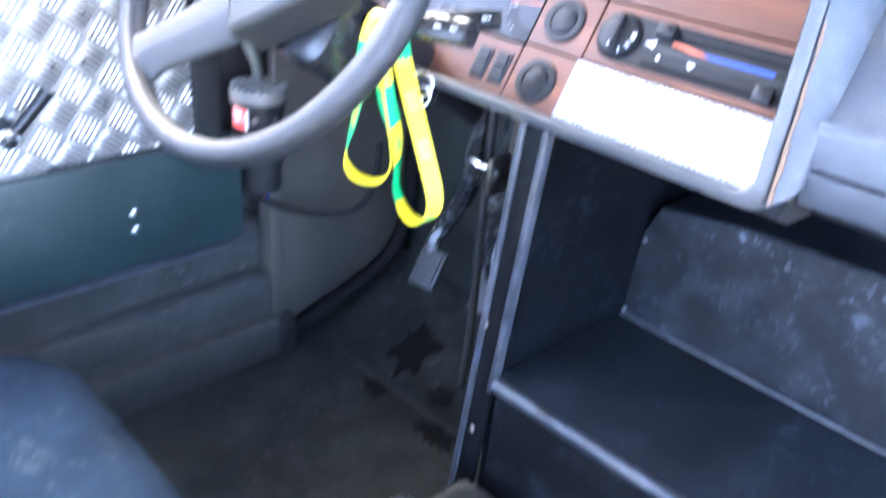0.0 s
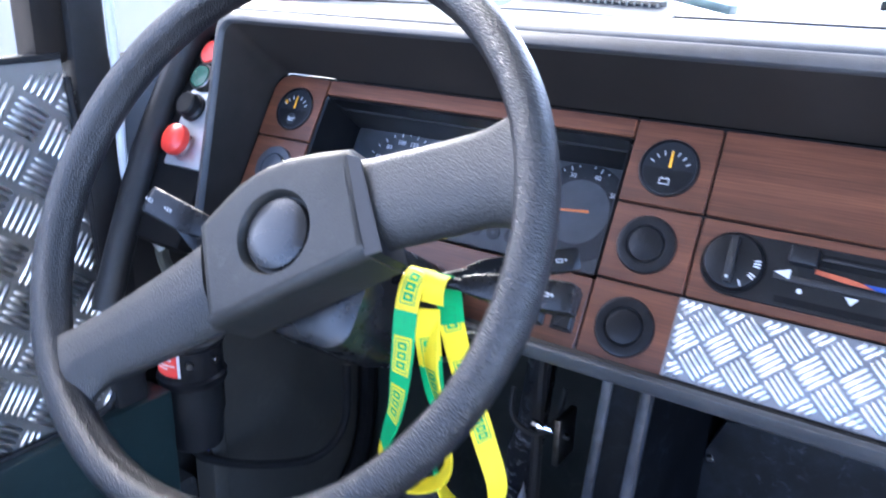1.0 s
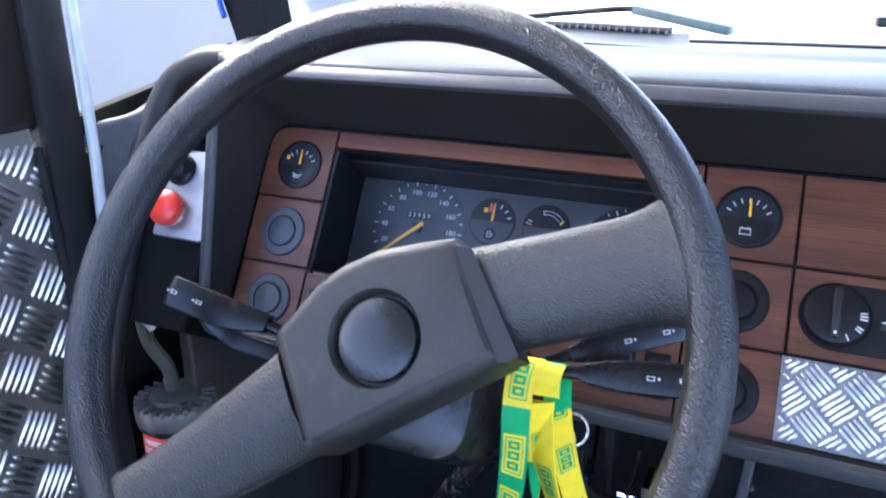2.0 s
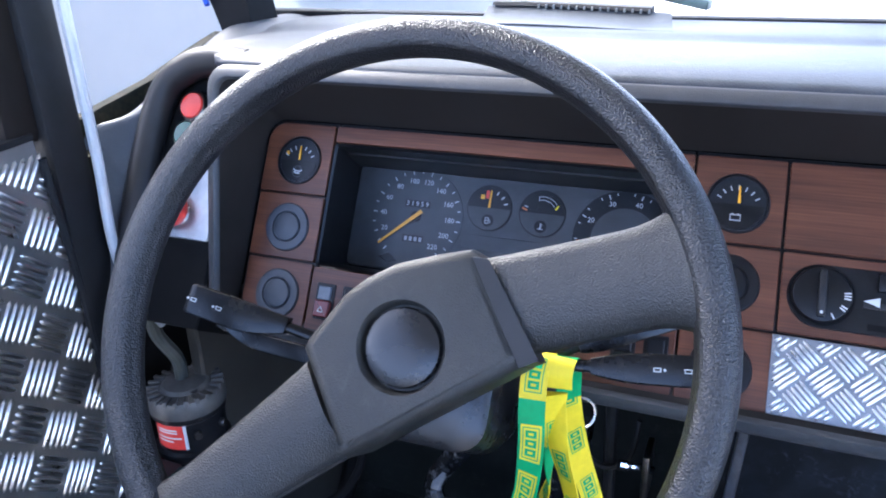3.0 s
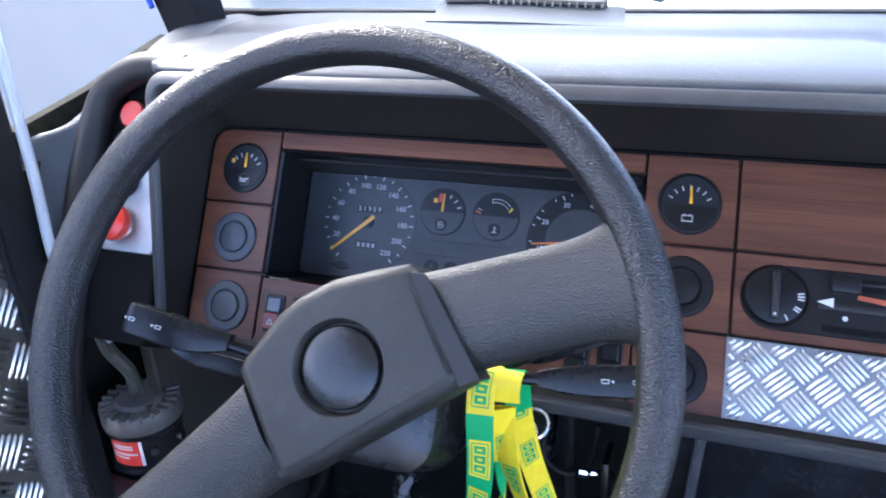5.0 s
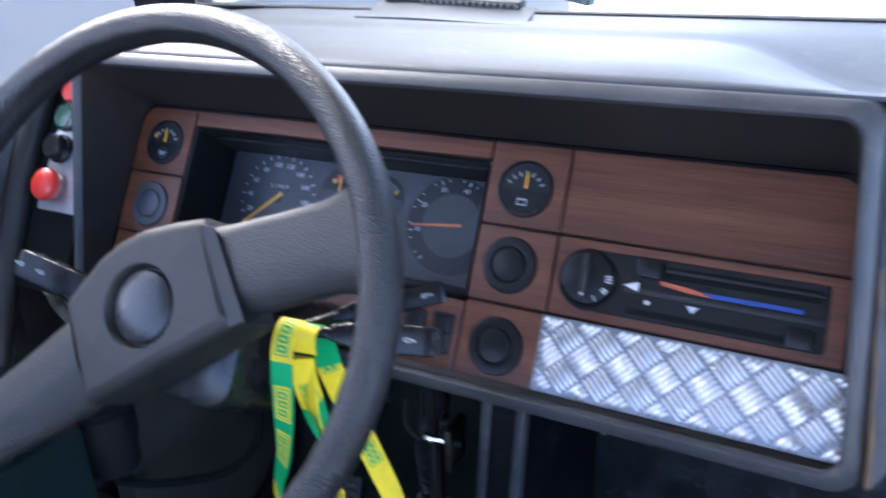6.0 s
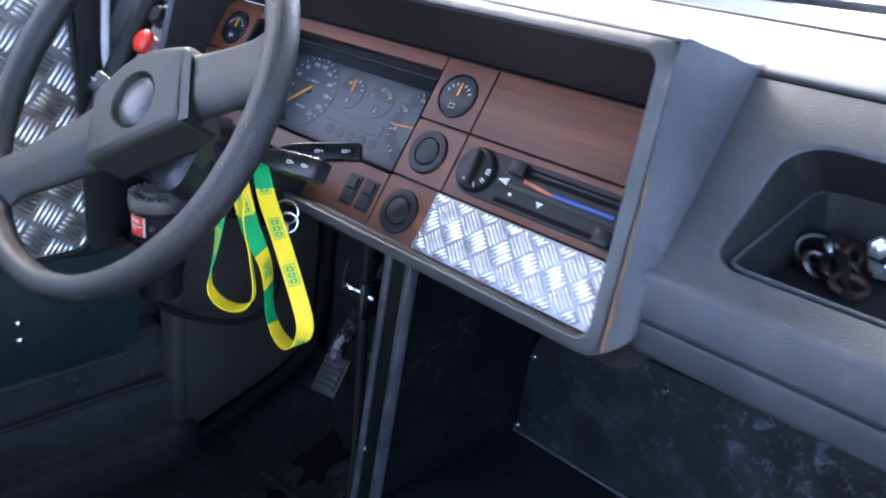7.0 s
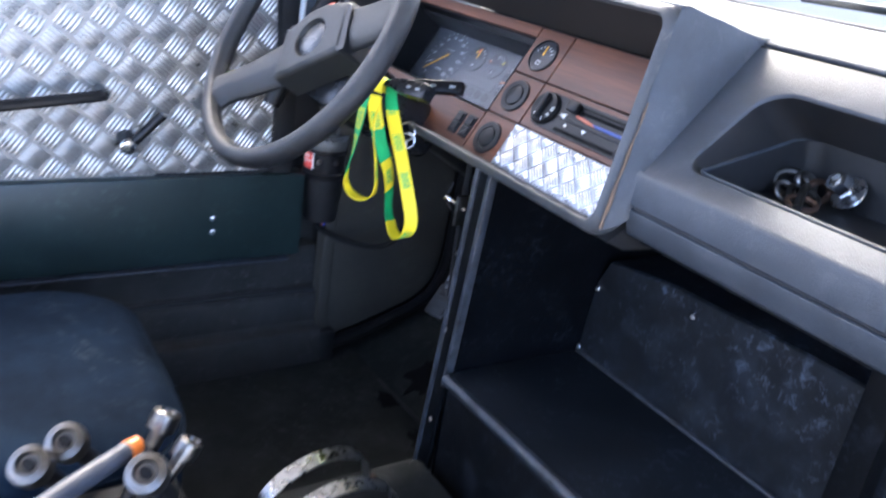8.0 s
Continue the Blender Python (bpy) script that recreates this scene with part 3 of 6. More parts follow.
# stepped sill along the foot of the door
sill = thing("door_sill", (-0.60, -0.6, 0.0), "dark vinyl-covered stepped sill under the driver's door", "sill", kind="structure")
prof = [(-0.655, 0.262), (-0.612, 0.262), (-0.606, 0.255), (-0.600, 0.175), (-0.590, 0.166), (-0.578, 0.160), (-0.572, 0.150), (-0.571, 0.094), (-0.565, 0.086), (-0.545, 0.080), (-0.538, 0.070), (-0.536, 0.0), (-0.655, 0.0)]
part("sill_step", (lambda b: (quadstrip(b, [[Vector((x, y, z)) for x, z in prof] for y in (-1.6, -0.8, -0.035)], cap=True), b)[1])(B()), M_SILL, sill)
part("sill_groove", tube(B(), smooth_path([(-0.590, -1.6, 0.163), (-0.588, -0.5, 0.165), (-0.585, -0.16, 0.168), (-0.575, -0.05, 0.17)], 6), 0.006, 8), M_RUBBER, sill, "black rubber bead")

# corner post and kick panel of the driver's footwell, with its shaded gap
kick = thing("kick_panel", (-0.57, 0.12, 0.0), "brown-black vinyl kick panel with a curved lower corner", "panel", kind="structure")
kp = [tuple(q) for q in (p.to_2d() for p in smooth_path([(-0.03, 0.045, 0), (0.04, 0.062, 0), (0.12, 0.088, 0), (0.20, 0.116, 0), (0.25, 0.155, 0), (0.274, 0.215, 0), (0.280, 0.30, 0), (0.284, 0.46, 0), (0.286, 0.65, 0)], 4))]
SIDE = Matrix(((0, -1, 0, -0.560), (1, 0, 0, 0), (0, 0, 1, 0), (0, 0, 0, 1)))
part("kick_sheet", slab(B(), kp + [(-0.03, 0.65)], 0.0, 0.016, SIDE, 0.003), M_KICK, kick)
# matt black tube added to draw the shaded gap below the panel
part("edge_gap", tube(B(), smooth_path([(-0.556, -0.030, 0.030), (-0.553, 0.05, 0.045), (-0.552, 0.13, 0.072), (-0.552, 0.205, 0.100), (-0.552, 0.262, 0.142), (-0.552, 0.290, 0.210), (-0.552, 0.297, 0.30), (-0.552, 0.302, 0.46)], 5), 0.015, 10), M_MATT, kick, "black strip standing in for the shaded gap along the panel's edge")
toe = thing("toe_board", (-0.27, 0.2, 0.0), "sloping dark vinyl toe board ahead of the pedals", "floor", kind="structure")
bm = B()
quadstrip(bm, [[Vector(p) for p in ((x, 0.066, 0.0005), (x, 0.072, 0.003), (x, 0.20, 0.055), (x, 0.318, 0.106), (x, 0.318, -0.01), (x, 0.066, -0.01))] for x in (-0.60, -0.3, 0.035)], cap=True)
part("toe_sheet", bm, M_FLOOR, toe, angle=30)
part("floor_bead", tube(B(), [(-0.42, 0.062, 0.0012), (-0.28, 0.067, 0.0016), (-0.12, 0.073, 0.0016), (0.02, 0.076, 0.0012)], 0.0042, 8), M_SILL, toe, "worn grey joint bead across the floor")
bm = B()
box(bm, (-0.565, 0.312, 0.08), (0.035, 0.322, 0.64), bevel=0.002)
part("bulkhead_lining", bm, M_LINING, toe, "dull grey-green sheet behind the pedals")
part("corner_post", box(B(), (-0.60, -0.040, 0.0), (-0.5575, -0.012, 0.43), bevel=0.005), M_KICK, kick)
part("post_foot", box(B(), (-0.585, -0.040, 0.0), (-0.535, 0.0, 0.075), bevel=0.006), M_RUBBER, kick, "black rubber foot")
bm = B()
tube(bm, smooth_path([(-0.575, -0.045, 0.352), (-0.56, -0.06, 0.33), (-0.50, -0.02, 0.318), (-0.43, 0.03, 0.33), (-0.40, 0.06, 0.38), (-0.41, 0.08, 0.46)], 6), 0.006, 8)
tagged(part("cable", bm, M_MATT, None), "black cable looped across the footwell", "cable")
for k, (m_, dx) in enumerate(((M_ORANGE, 0.0), (M_BLUEP, 0.008), (M_REDP, -0.006))):
    bm = B()
    tube(bm, smooth_path([(-0.566 + dx, -0.045, 0.40), (-0.562 + dx, -0.05, 0.375), (-0.57 + dx, -0.05, 0.35), (-0.575 + dx, -0.04, 0.325)], 5), 0.0022, 6)
    tagged(part("wire", bm, m_, None), ("orange", "blue", "red")[k] + " insulated wire hanging at the corner post", "wire", "wires at the corner post")

# partition between the footwells, with an angle strip down its rear edge
part_wall = thing("partition", (0.05, 0.0, 0.0), "black sheet-metal partition between the two footwells", "partition", kind="structure")
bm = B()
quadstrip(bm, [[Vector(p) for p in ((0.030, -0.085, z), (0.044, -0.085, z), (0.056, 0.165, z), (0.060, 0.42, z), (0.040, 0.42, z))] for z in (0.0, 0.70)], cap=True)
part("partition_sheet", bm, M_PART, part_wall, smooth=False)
LEANING = Matrix(((1, 0, 0.074, 0.005 - 0.074 * 0.313), (0, 1, 0, 0), (0, 0, 1, 0), (0, 0, 0, 1)))
for x0, x1, y0, y1, z0 in ((0.004, 0.034, -0.096, -0.086, 0.0), (-0.002, 0.007, -0.100, -0.060, 0.0), (0.032, 0.041, -0.102, -0.088, 0.30)):
    part("angle_strip", box(B(), (x0, y0, z0), (x1, y1, 0.662), LEANING, bevel=0.002), M_BOX if x1 - x0 > 0.02 else M_SCUFF, part_wall, "scuffed black angle strip")
for z in (0.22, 0.39, 0.52):
    part("screw", lathe(B(), [(0.0001, 0.003), (0.003, 0.0028), (0.005, 0)], Matrix.Translation((0.016, -0.096, z)) @ pose(0, 0, 0, 90), 10), M_DARKSTEEL, part_wall)

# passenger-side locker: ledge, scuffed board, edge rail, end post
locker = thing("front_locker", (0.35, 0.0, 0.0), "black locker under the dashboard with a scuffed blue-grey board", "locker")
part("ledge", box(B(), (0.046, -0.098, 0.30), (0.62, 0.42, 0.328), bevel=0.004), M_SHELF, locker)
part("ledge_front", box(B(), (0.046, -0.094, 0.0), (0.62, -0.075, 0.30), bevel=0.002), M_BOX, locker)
part("edge_rail", rod(B(), (0.052, -0.106, 0.322), (0.62, -0.092, 0.322), 0.0085), M_SCUFF, locker, "grey metal edge rail")
bm = B()
quadstrip(bm, [[Vector(p) for p in ((x, 0.163, 0.330), (x + lean, 0.172, top - 0.003), (x + lean, 0.176, top), (x, 0.42, top), (x, 0.42, 0.330))] for x, lean, top in ((0.053, 0.004, 0.462), (0.075, 0.0, 0.505), (0.20, 0.0, 0.525), (0.40, 0.0, 0.535), (0.62, 0.0, 0.540))], cap=True)
part("kick_board", bm, M_BOARD, locker, "scuffed blue-grey board", angle=20)
part("board_trim", tube(B(), [(0.056, 0.160, 0.331), (0.60, 0.160, 0.331)], 0.0028, 8), M_SCUFF, locker)
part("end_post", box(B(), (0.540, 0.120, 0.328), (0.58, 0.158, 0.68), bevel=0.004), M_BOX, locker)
for x, y, z in ((0.064, 0.168, 0.452), (0.060, 0.160, 0.340), (0.26, 0.166, 0.500)):
    part("screw", lathe(B(), [(0.0001, 0.003), (0.003, 0.0028), (0.0045, 0)], Matrix.Translation((x, y, z)) @ pose(0, 0, 0, 90), 10), M_STEEL, locker)

# raised floor beside the seat
hump = sheet_box("floor_hump", (0.035, -1.9, 0.0), (1.66, -0.120, 0.175), M_FLOOR, bevel=0.02, label="raised grey vinyl floor beside the driver's place", category="floor")


# ================================================================ dashboard
dash = thing("dashboard", (0.2, 0.1, 0.66), "black vinyl coach dashboard with a framed instrument panel", "dashboard")


def rim_frame(x, w, out):
    """x across, w up the frame's front plane, out towards the driver."""
    return Vector((x, -0.143 + 0.269 * w - 0.963 * out, 0.68 + 0.963 * w + 0.269 * out))


RW = 0.2637


def rim_loop(d, out, r):
    pts = rrect(-0.4545 + d, d, 0.304 - d, RW - d, r, 6)
    return [rim_frame(x + (0.024 if x > 0 else 0.010) * (1 - w / RW), w, out) for x, w in pts]


back = [PM @ Vector((x, 0.004, z)) for x, z in rrect(-0.4375, -0.2135, 0.3035, 0.0035, (0.010, 0.010, 0.020, 0.020), 6)]
bm = B()
quadstrip(bm, [rim_loop(0.000, -0.050, (0.024, 0.020, 0.006, 0.024)), rim_loop(0.0, -0.012, (0.024, 0.020, 0.008, 0.024)), rim_loop(0.0008, -0.0060, (0.0235, 0.022, 0.0150, 0.0235)), rim_loop(0.0026, -0.0036, 0.022),
               rim_loop(0.0105, 0.0002, 0.017), rim_loop(0.0120, 0.0004, 0.0158), rim_loop(0.0136, -0.0012, 0.0146), rim_loop(0.0145, -0.006, 0.014)])
part("frame", bm, M_RIM, dash, "grey-black rounded frame")
bm = B()
quadstrip(bm, [rim_loop(0.0145, -0.006, 0.014), [a.lerp(b, 0.5) for a, b in zip(rim_loop(0.0145, -0.006, 0.014), back)], back])
part("hood_lining", bm, M_HOODIN, dash, "dark brown-black lining")
for x0, x1, z0, z1 in ((-0.437, -0.3535, -0.213, 0.003), (-0.0005, 0.303, -0.213, 0.003), (-0.3525, -0.0015, -0.213, -0.1465), (-0.3525, -0.0015, -0.0165, 0.003)):
    part("backing", slab(B(), rrect(x0, z0, x1, z1, (0.010, 0.002, 0.002, 0.018) if x0 < -0.4 else 0.002), 0.0055, 0.010, PM), M_BLACK, dash)


# top pad: a hump over the instruments that falls away towards the screen and its right end
def top_profile(x):
    hood = [(-0.050, 0.925), (-0.0605, 0.9285), (-0.0640, 0.9308), (-0.0630, 0.9335), (-0.056, 0.9362), (-0.02, 0.9400), (0.06, 0.9370), (0.12, 0.9330), (0.155, 0.9300), (0.168, 0.9325), (0.20, 0.9335), (0.31, 0.9285)]
    edge = [(-0.050, 0.925), (-0.0605, 0.9285), (-0.0640, 0.9308), (-0.0630, 0.9335), (-0.056, 0.9340), (-0.02, 0.9250), (0.02, 0.9150), (0.05, 0.9075), (0.074, 0.9030), (0.100, 0.9080), (0.20, 0.9280), (0.31, 0.9285)]
    roll = [(0.110, 0.8970), (0.084, 0.8975), (0.0765, 0.8985), (0.0742, 0.9010), (0.0746, 0.9035), (0.077, 0.9052), (0.082, 0.9068), (0.088, 0.9082), (0.10, 0.9105), (0.12, 0.9145), (0.20, 0.9280), (0.31, 0.9285)]
    t = min(1.0, max(0.0, (x - 0.16) / 0.145))
    t = t * t * (3 - 2 * t)
    k = min(1.0, max(0.0, (x - 0.305) / 0.008))
    return [Vector(p).lerp(Vector(q), t).lerp(Vector(r), k) for p, q, r in zip(hood, edge, roll)]


xs = [-0.60, -0.56, -0.50, -0.455, -0.44, -0.40, -0.2, 0.0, 0.10, 0.16, 0.19, 0.22, 0.25, 0.275, 0.295, 0.305, 0.309, 0.313, 0.33, 0.5, 0.8, 1.2, 1.64]
rows_ = []
for x in xs:
    row = []
    for k, (y, z) in enumerate(top_profile(x)):
        xx = x
        if x < -0.45:
            # the pad's left end follows the body side
            edge = 0.525 + 0.05 * min(1.0, max(0.0, (y + 0.01) / 0.15)) + 0.05 * min(1.0, max(0.0, (y - 0.14) / 0.17))
            xx = -0.45 + (x + 0.45) / 0.15 * (edge - 0.45)
            z = z - 0.010 * ((-0.45 - x) / 0.15) ** 2
            y = max(y, -0.06 + 0.10 * (-0.45 - x) / 0.15) if k < 6 else y
        row.append(Vector((xx, y, z)))
    rows_.append(row)
bm = B()
quadstrip(bm, rows_, close=False)
part("top_pad", bm, M_PAD, dash, "sheened grey-black top pad", angle=60)
# right flank of the hood
fl_a, fl_b = (0.3035, -0.0665, 0.9325), (0.3285, -0.139, 0.688)
fl_d, fl_c = (0.3115, 0.0735, 0.9005), (0.3440, -0.105, 0.712)
fl_m = (0.3460, -0.108, 0.762)


def flank(u, v):
    a = Vector(fl_a).lerp(Vector(fl_b), v)
    right = (Vector(fl_d).lerp(Vector(fl_m), v / 0.8) if v < 0.8 else Vector(fl_m).lerp(Vector(fl_c), (v - 0.8) / 0.2))
    p = a.lerp(right, u)
    return p + Vector((0.006 * math.sin(math.pi * u), 0, 0.004 * math.sin(math.pi * u) * (1 - v)))


part("hood_flank", grid(B(), flank, 10, 16), M_PAD, dash, "grey-black side of the hood", angle=60)

part("glue_line", tube(B(), [flank(0.03, 0.42 + 0.057 * k) + Vector((0.0005 * (k % 3), -0.0005, 0)) for k in range(11)], [0.0010 + 0.0005 * math.sin(k * 1.9) + 0.00014 * k for k in range(11)], 8), M_GLUE, dash, "brown line of old glue")

# slanted fascia with the open tray
TS = Vector((0, 0.179, 0.136)).normalized()


def fascia(x, s, down=0.0):
    """x across, s up the slope from its front edge."""
    return Vector((x, -0.109, 0.762)) + TS * s + Vector((0, TS.z, -TS.y)) * down


SL = 0.2248
hole = rrect(0.377, 0.027, 0.830, 0.168, (0.022, 0.022, 0.035, 0.035), 6)
outer = rrect(0.346, 0.0, 1.64, SL, 0.001, 6)
outer = [(x - (0.036 * s / SL if x < 0.5 else 0.0), s) for x, s in outer]
low = rrect(0.392, -0.070, 0.815, 0.104, (0.02, 0.02, 0.03, 0.03), 6)
low2 = rrect(0.384, -0.0785, 0.823, 0.098, (0.02, 0.02, 0.03, 0.03), 6)
bm = B()
quadstrip(bm, [[fascia(x, s) for x, s in outer], [fascia(x, s) for x, s in inset(hole, -0.003)], [fascia(x, s, 0.001) for x, s in inset(hole, -0.001)], [fascia(x, s, 0.004) for x, s in hole]])
part("fascia", bm, M_PAD, dash, "slanted grey-black fascia", angle=50)
bm = B()
mid = [Vector((x, y, 0.772 + 0.4 * max(0.0, y))) for x, y in low2]
floor_loop = [Vector((x, y, 0.748)) for x, y in low]
quadstrip(bm, [[fascia(x, s, 0.004) for x, s in hole], [a.lerp(b, 0.55) for a, b in zip([fascia(x, s, 0.004) for x, s in hole], mid)], mid,
               [Vector((x, y, 0.756)) for x, y in inset(low, 0.001)], floor_loop])
vs = [v for v in bm.verts][-len(floor_loop):]
bm.faces.new(vs)
part("tray", bm, M_DARK, dash, "dark recessed tray", angle=40)
part("tray_bead", tube(B(), [Vector((x, y, 0.776 + 0.4 * max(0.0, y))) for x, y in inset(low2, 0.001)], 0.0022, 6, closed=True), M_PAD, dash, "raised bead round the tray")
bm = B()
pr = [(-0.109, 0.762), (-0.1125, 0.7595), (-0.1140, 0.7555), (-0.1155, 0.7260), (-0.1150, 0.7235), (-0.1105, 0.7222), (-0.1105, 0.7192), (-0.1145, 0.7180), (-0.1150, 0.7155), (-0.1085, 0.6920), (-0.1055, 0.6875), (-0.098, 0.6850), (0.06, 0.690)]
quadstrip(bm, [[Vector((x, y, z)) for y, z in pr] for x in (0.340, 0.346, 0.7, 1.2, 1.64)], close=False)
part("front_lip", bm, M_PAD, dash, "grey-black front lip", angle=40)
part("lip_groove", tube(B(), [(0.349, -0.1118, 0.7207), (0.9, -0.1118, 0.7207), (1.63, -0.1118, 0.7207)], 0.0016, 8), M_BLACK, dash, "dark joint")
part("tray_base", box(B(), (0.345, -0.085, 0.676), (1.64, 0.30, 0.684)), M_BOX, dash, smooth=False)
# underside of the instrument frame, back to the bulkhead
bm = B()
quadstrip(bm, [[Vector(p) for p in ((x, -0.128, 0.676), (x, -0.10, 0.664), (x, 0.02, 0.655), (x, 0.42, 0.655), (x, 0.42, 0.70), (x, -0.09, 0.70))] for x in (-0.445, 0.335)], cap=True)
part("under_cover", bm, M_DARK, dash, smooth=False)
bm = B()
tube(bm, smooth_path([PM @ Vector(p) for p in ((-0.43, -0.062, 0.036), (-0.47, -0.06, 0.040), (-0.505, -0.055, 0.034), (-0.536, -0.05, 0.010), (-0.548, -0.045, -0.05), (-0.545, -0.045, -0.14), (-0.535, -0.04, -0.24), (-0.53, -0.03, -0.32))], 6), 0.016, 12)
part("side_roll", bm, M_DARK, dash, "black rounded trim roll")


def curve(pts, v):
    p = smooth_path(pts, 6)
    f = v * (len(p) - 1)
    i = min(int(f), len(p) - 2)
    return p[i].lerp(p[i + 1], f - i)


def cheek(u, v):
    a = curve([(-0.560, 0.31, 0.9220), (-0.548, 0.21, 0.9262), (-0.532, 0.12, 0.9270), (-0.510, 0.04, 0.9320), (-0.497, -0.004, 0.9300), (-0.515, -0.026, 0.912), (-0.535, -0.046, 0.880), (-0.546, -0.065, 0.838), (-0.545, -0.10, 0.767), (-0.535, -0.15, 0.68), (-0.53, -0.17, 0.60)], v)
    b = curve([(-0.632, 0.31, 0.922), (-0.622, 0.22, 0.926), (-0.606, 0.155, 0.924), (-0.592, 0.09, 0.912), (-0.583, 0.03, 0.895), (-0.578, -0.02, 0.880), (-0.580, -0.06, 0.868), (-0.592, -0.10, 0.862), (-0.598, -0.13, 0.80), (-0.595, -0.14, 0.70), (-0.59, -0.14, 0.60)], v)
    return a.lerp(b, u) + Vector((0, 0, 0.005 * math.sin(math.pi * u)))


part("cheek", grid(B(), cheek, 8, 40), M_PAD, dash, "grey-black side cheek", angle=70)
part("pod_face", slab(B(), [(-0.548, -0.23), (-0.452, -0.23), (-0.452, 0.02), (-0.49, 0.036), (-0.52, 0.030), (-0.540, 0.008), (-0.548, -0.04)], -0.036, 0.03, PM, 0.002), M_MATT, dash, "black switch pod")

# ---------------------------------------------------------------- veneered tiles
C1, C2, C3, LX, RX = -0.355, 0.0, 0.0745, -0.4345, 0.3005
R1, R2, R3 = -0.0757, -0.1437, -0.2098
g = 0.0011
veneer = dash


def tile(x0, x1, z0, z1, r=0.002):
    return part("tile", slab(B(), rrect(x0 + g, z0 + g, x1 - g, z1 - g, r, 5), 0.0, 0.005, PM, 0.0007), M_WOOD, veneer, "red-brown wood-veneer tile")


tile(LX, C1, R1, 0.0, (0.002, 0.002, 0.002, 0.020))
tile(LX + 0.001, C1, R2, R1)
tile(LX + 0.002, C1, R3, R2, (0.012, 0.002, 0.002, 0.002))
tile(C1, C2, -0.0185, 0.0)
tile(C1, C2, R3, -0.1455)
tile(C2, C3, R1, 0.0)
tile(C2, C3, R2, R1)
tile(C2, C3, R3, R2)
tile(C3, RX, R1, 0.0, (0.002, 0.002, 0.018, 0.002))
tile(C3, RX, R2, R1)
plate = part("tread_plate", slab(B(), [(0.0730, R3 + 0.0015), (0.304, R3 + 0.0015), (0.3105, R3 + 0.008), (0.3105, R2 - 0.001), (0.0730, R2 - 0.001)], -0.0015, 0.005, PM, 0.0005), M_ALU, veneer, "bright aluminium tread plate")
part("tread_relief", tread(B(), 0.0740, 0.3095, R3 + 0.002, R2 - 0.0015, face_out(0, 0, -0.0016), 0.0016, (0.0656, -0.2238), (0.0318, 0), (0, 0.0318)), M_ALUBAR, plate, "raised five-bar pattern, its light put into the colour", angle=89)


# ---------------------------------------------------------------- steering wheel
WC = PM @ Vector((-0.1553 - 0.0071, -0.2226, -0.204))
wn_ = (Matrix.Rotation(radians(-LEAN_PANEL), 3, "X") @ Vector((0.053, -1, -0.03))).normalized()
wx = (Vector((1, 0, 0)) - wn_ * wn_.x).normalized()
wy = wn_.cross(wx)
WM = Matrix((wx, wy, wn_)).transposed().to_4x4()
WM.translation = WC
RWH, RT = 0.2030, 0.0150
wheel = thing("steering_wheel", WC, "black grained two-spoke steering wheel with a square hub pad", "steering wheel")
bm = B()
loops = []
for i in range(193):
    a = 2 * math.pi * i / 192
    e = Vector((math.cos(a), math.sin(a), 0))
    lp = []
    for k in range(28):
        b = 2 * math.pi * k / 28
        rr = RT * (1 - 0.06 * max(0, math.cos(2 * b)) + 0.05 * math.exp(-((b - 2.20) / 0.30) ** 2) - 0.09 * math.exp(-((b - 2.75) / 0.22) ** 2))
        rr -= 0.0006 * math.exp(-((b - 2.35) / 0.55) ** 2) * max(0.0, noise.noise(Vector((7 * math.cos(a), 7 * math.sin(a), 0.6 * b))) + 0.25)
        lp.append(WM @ (e * (RWH + rr * 0.95 * math.cos(b)) + Vector((0, 0, 1.05 * rr * math.sin(b)))))
    loops.append(lp)
quadstrip(bm, loops)
bmesh.ops.remove_doubles(bm, verts=bm.verts[:], dist=1e-6)
part("rim", bm, M_WHEEL, wheel, "grained black rim", angle=80)


def spoke(t0, b0, t1, b1, flare, flare_low, fall=0.0, fall_low=0.0):
    """A padded spoke from the hub's edge (t0, b0) out to the rim (t1, b1); its two sides drop by fall and fall_low."""
    t0, b0, t1, b1 = (Vector(q) for q in (t0, b0, t1, b1))
    loops = []
    n = 16
    for i in range(n + 1):
        f = i / n
        top, bot = t0.lerp(t1, f), b0.lerp(b1, f)
        w = (top - bot).normalized()
        k = max(0.0, (f - 0.72) / 0.28) ** 2.2
        top, bot = top + w * k * flare, bot - w * k * flare_low
        z1 = -0.014 + 0.025 * f ** 1.6
        z0 = -0.036 + 0.026 * f
        q = min(0.006, 0.3 * (z1 - z0))
        lp = []
        for s, zz in ((0.0, z0 + q), (0.0, z1 - q - fall_low), (0.05, z1 - 0.3 * q - 0.8 * fall_low), (0.26, z1), (0.5, z1 + 0.0008), (0.60, z1), (0.88, z1 - 0.7 * fall), (0.95, z1 - 0.3 * q - 0.85 * fall), (1.0, z1 - q - fall), (1.0, z0 + q), (0.9, z0), (0.1, z0)):
            p = bot.lerp(top, s)
            lp.append(WM @ Vector((p.x, p.y, zz)))
        loops.append(lp)
    b = B()
    quadstrip(b, loops, cap=True)
    return b


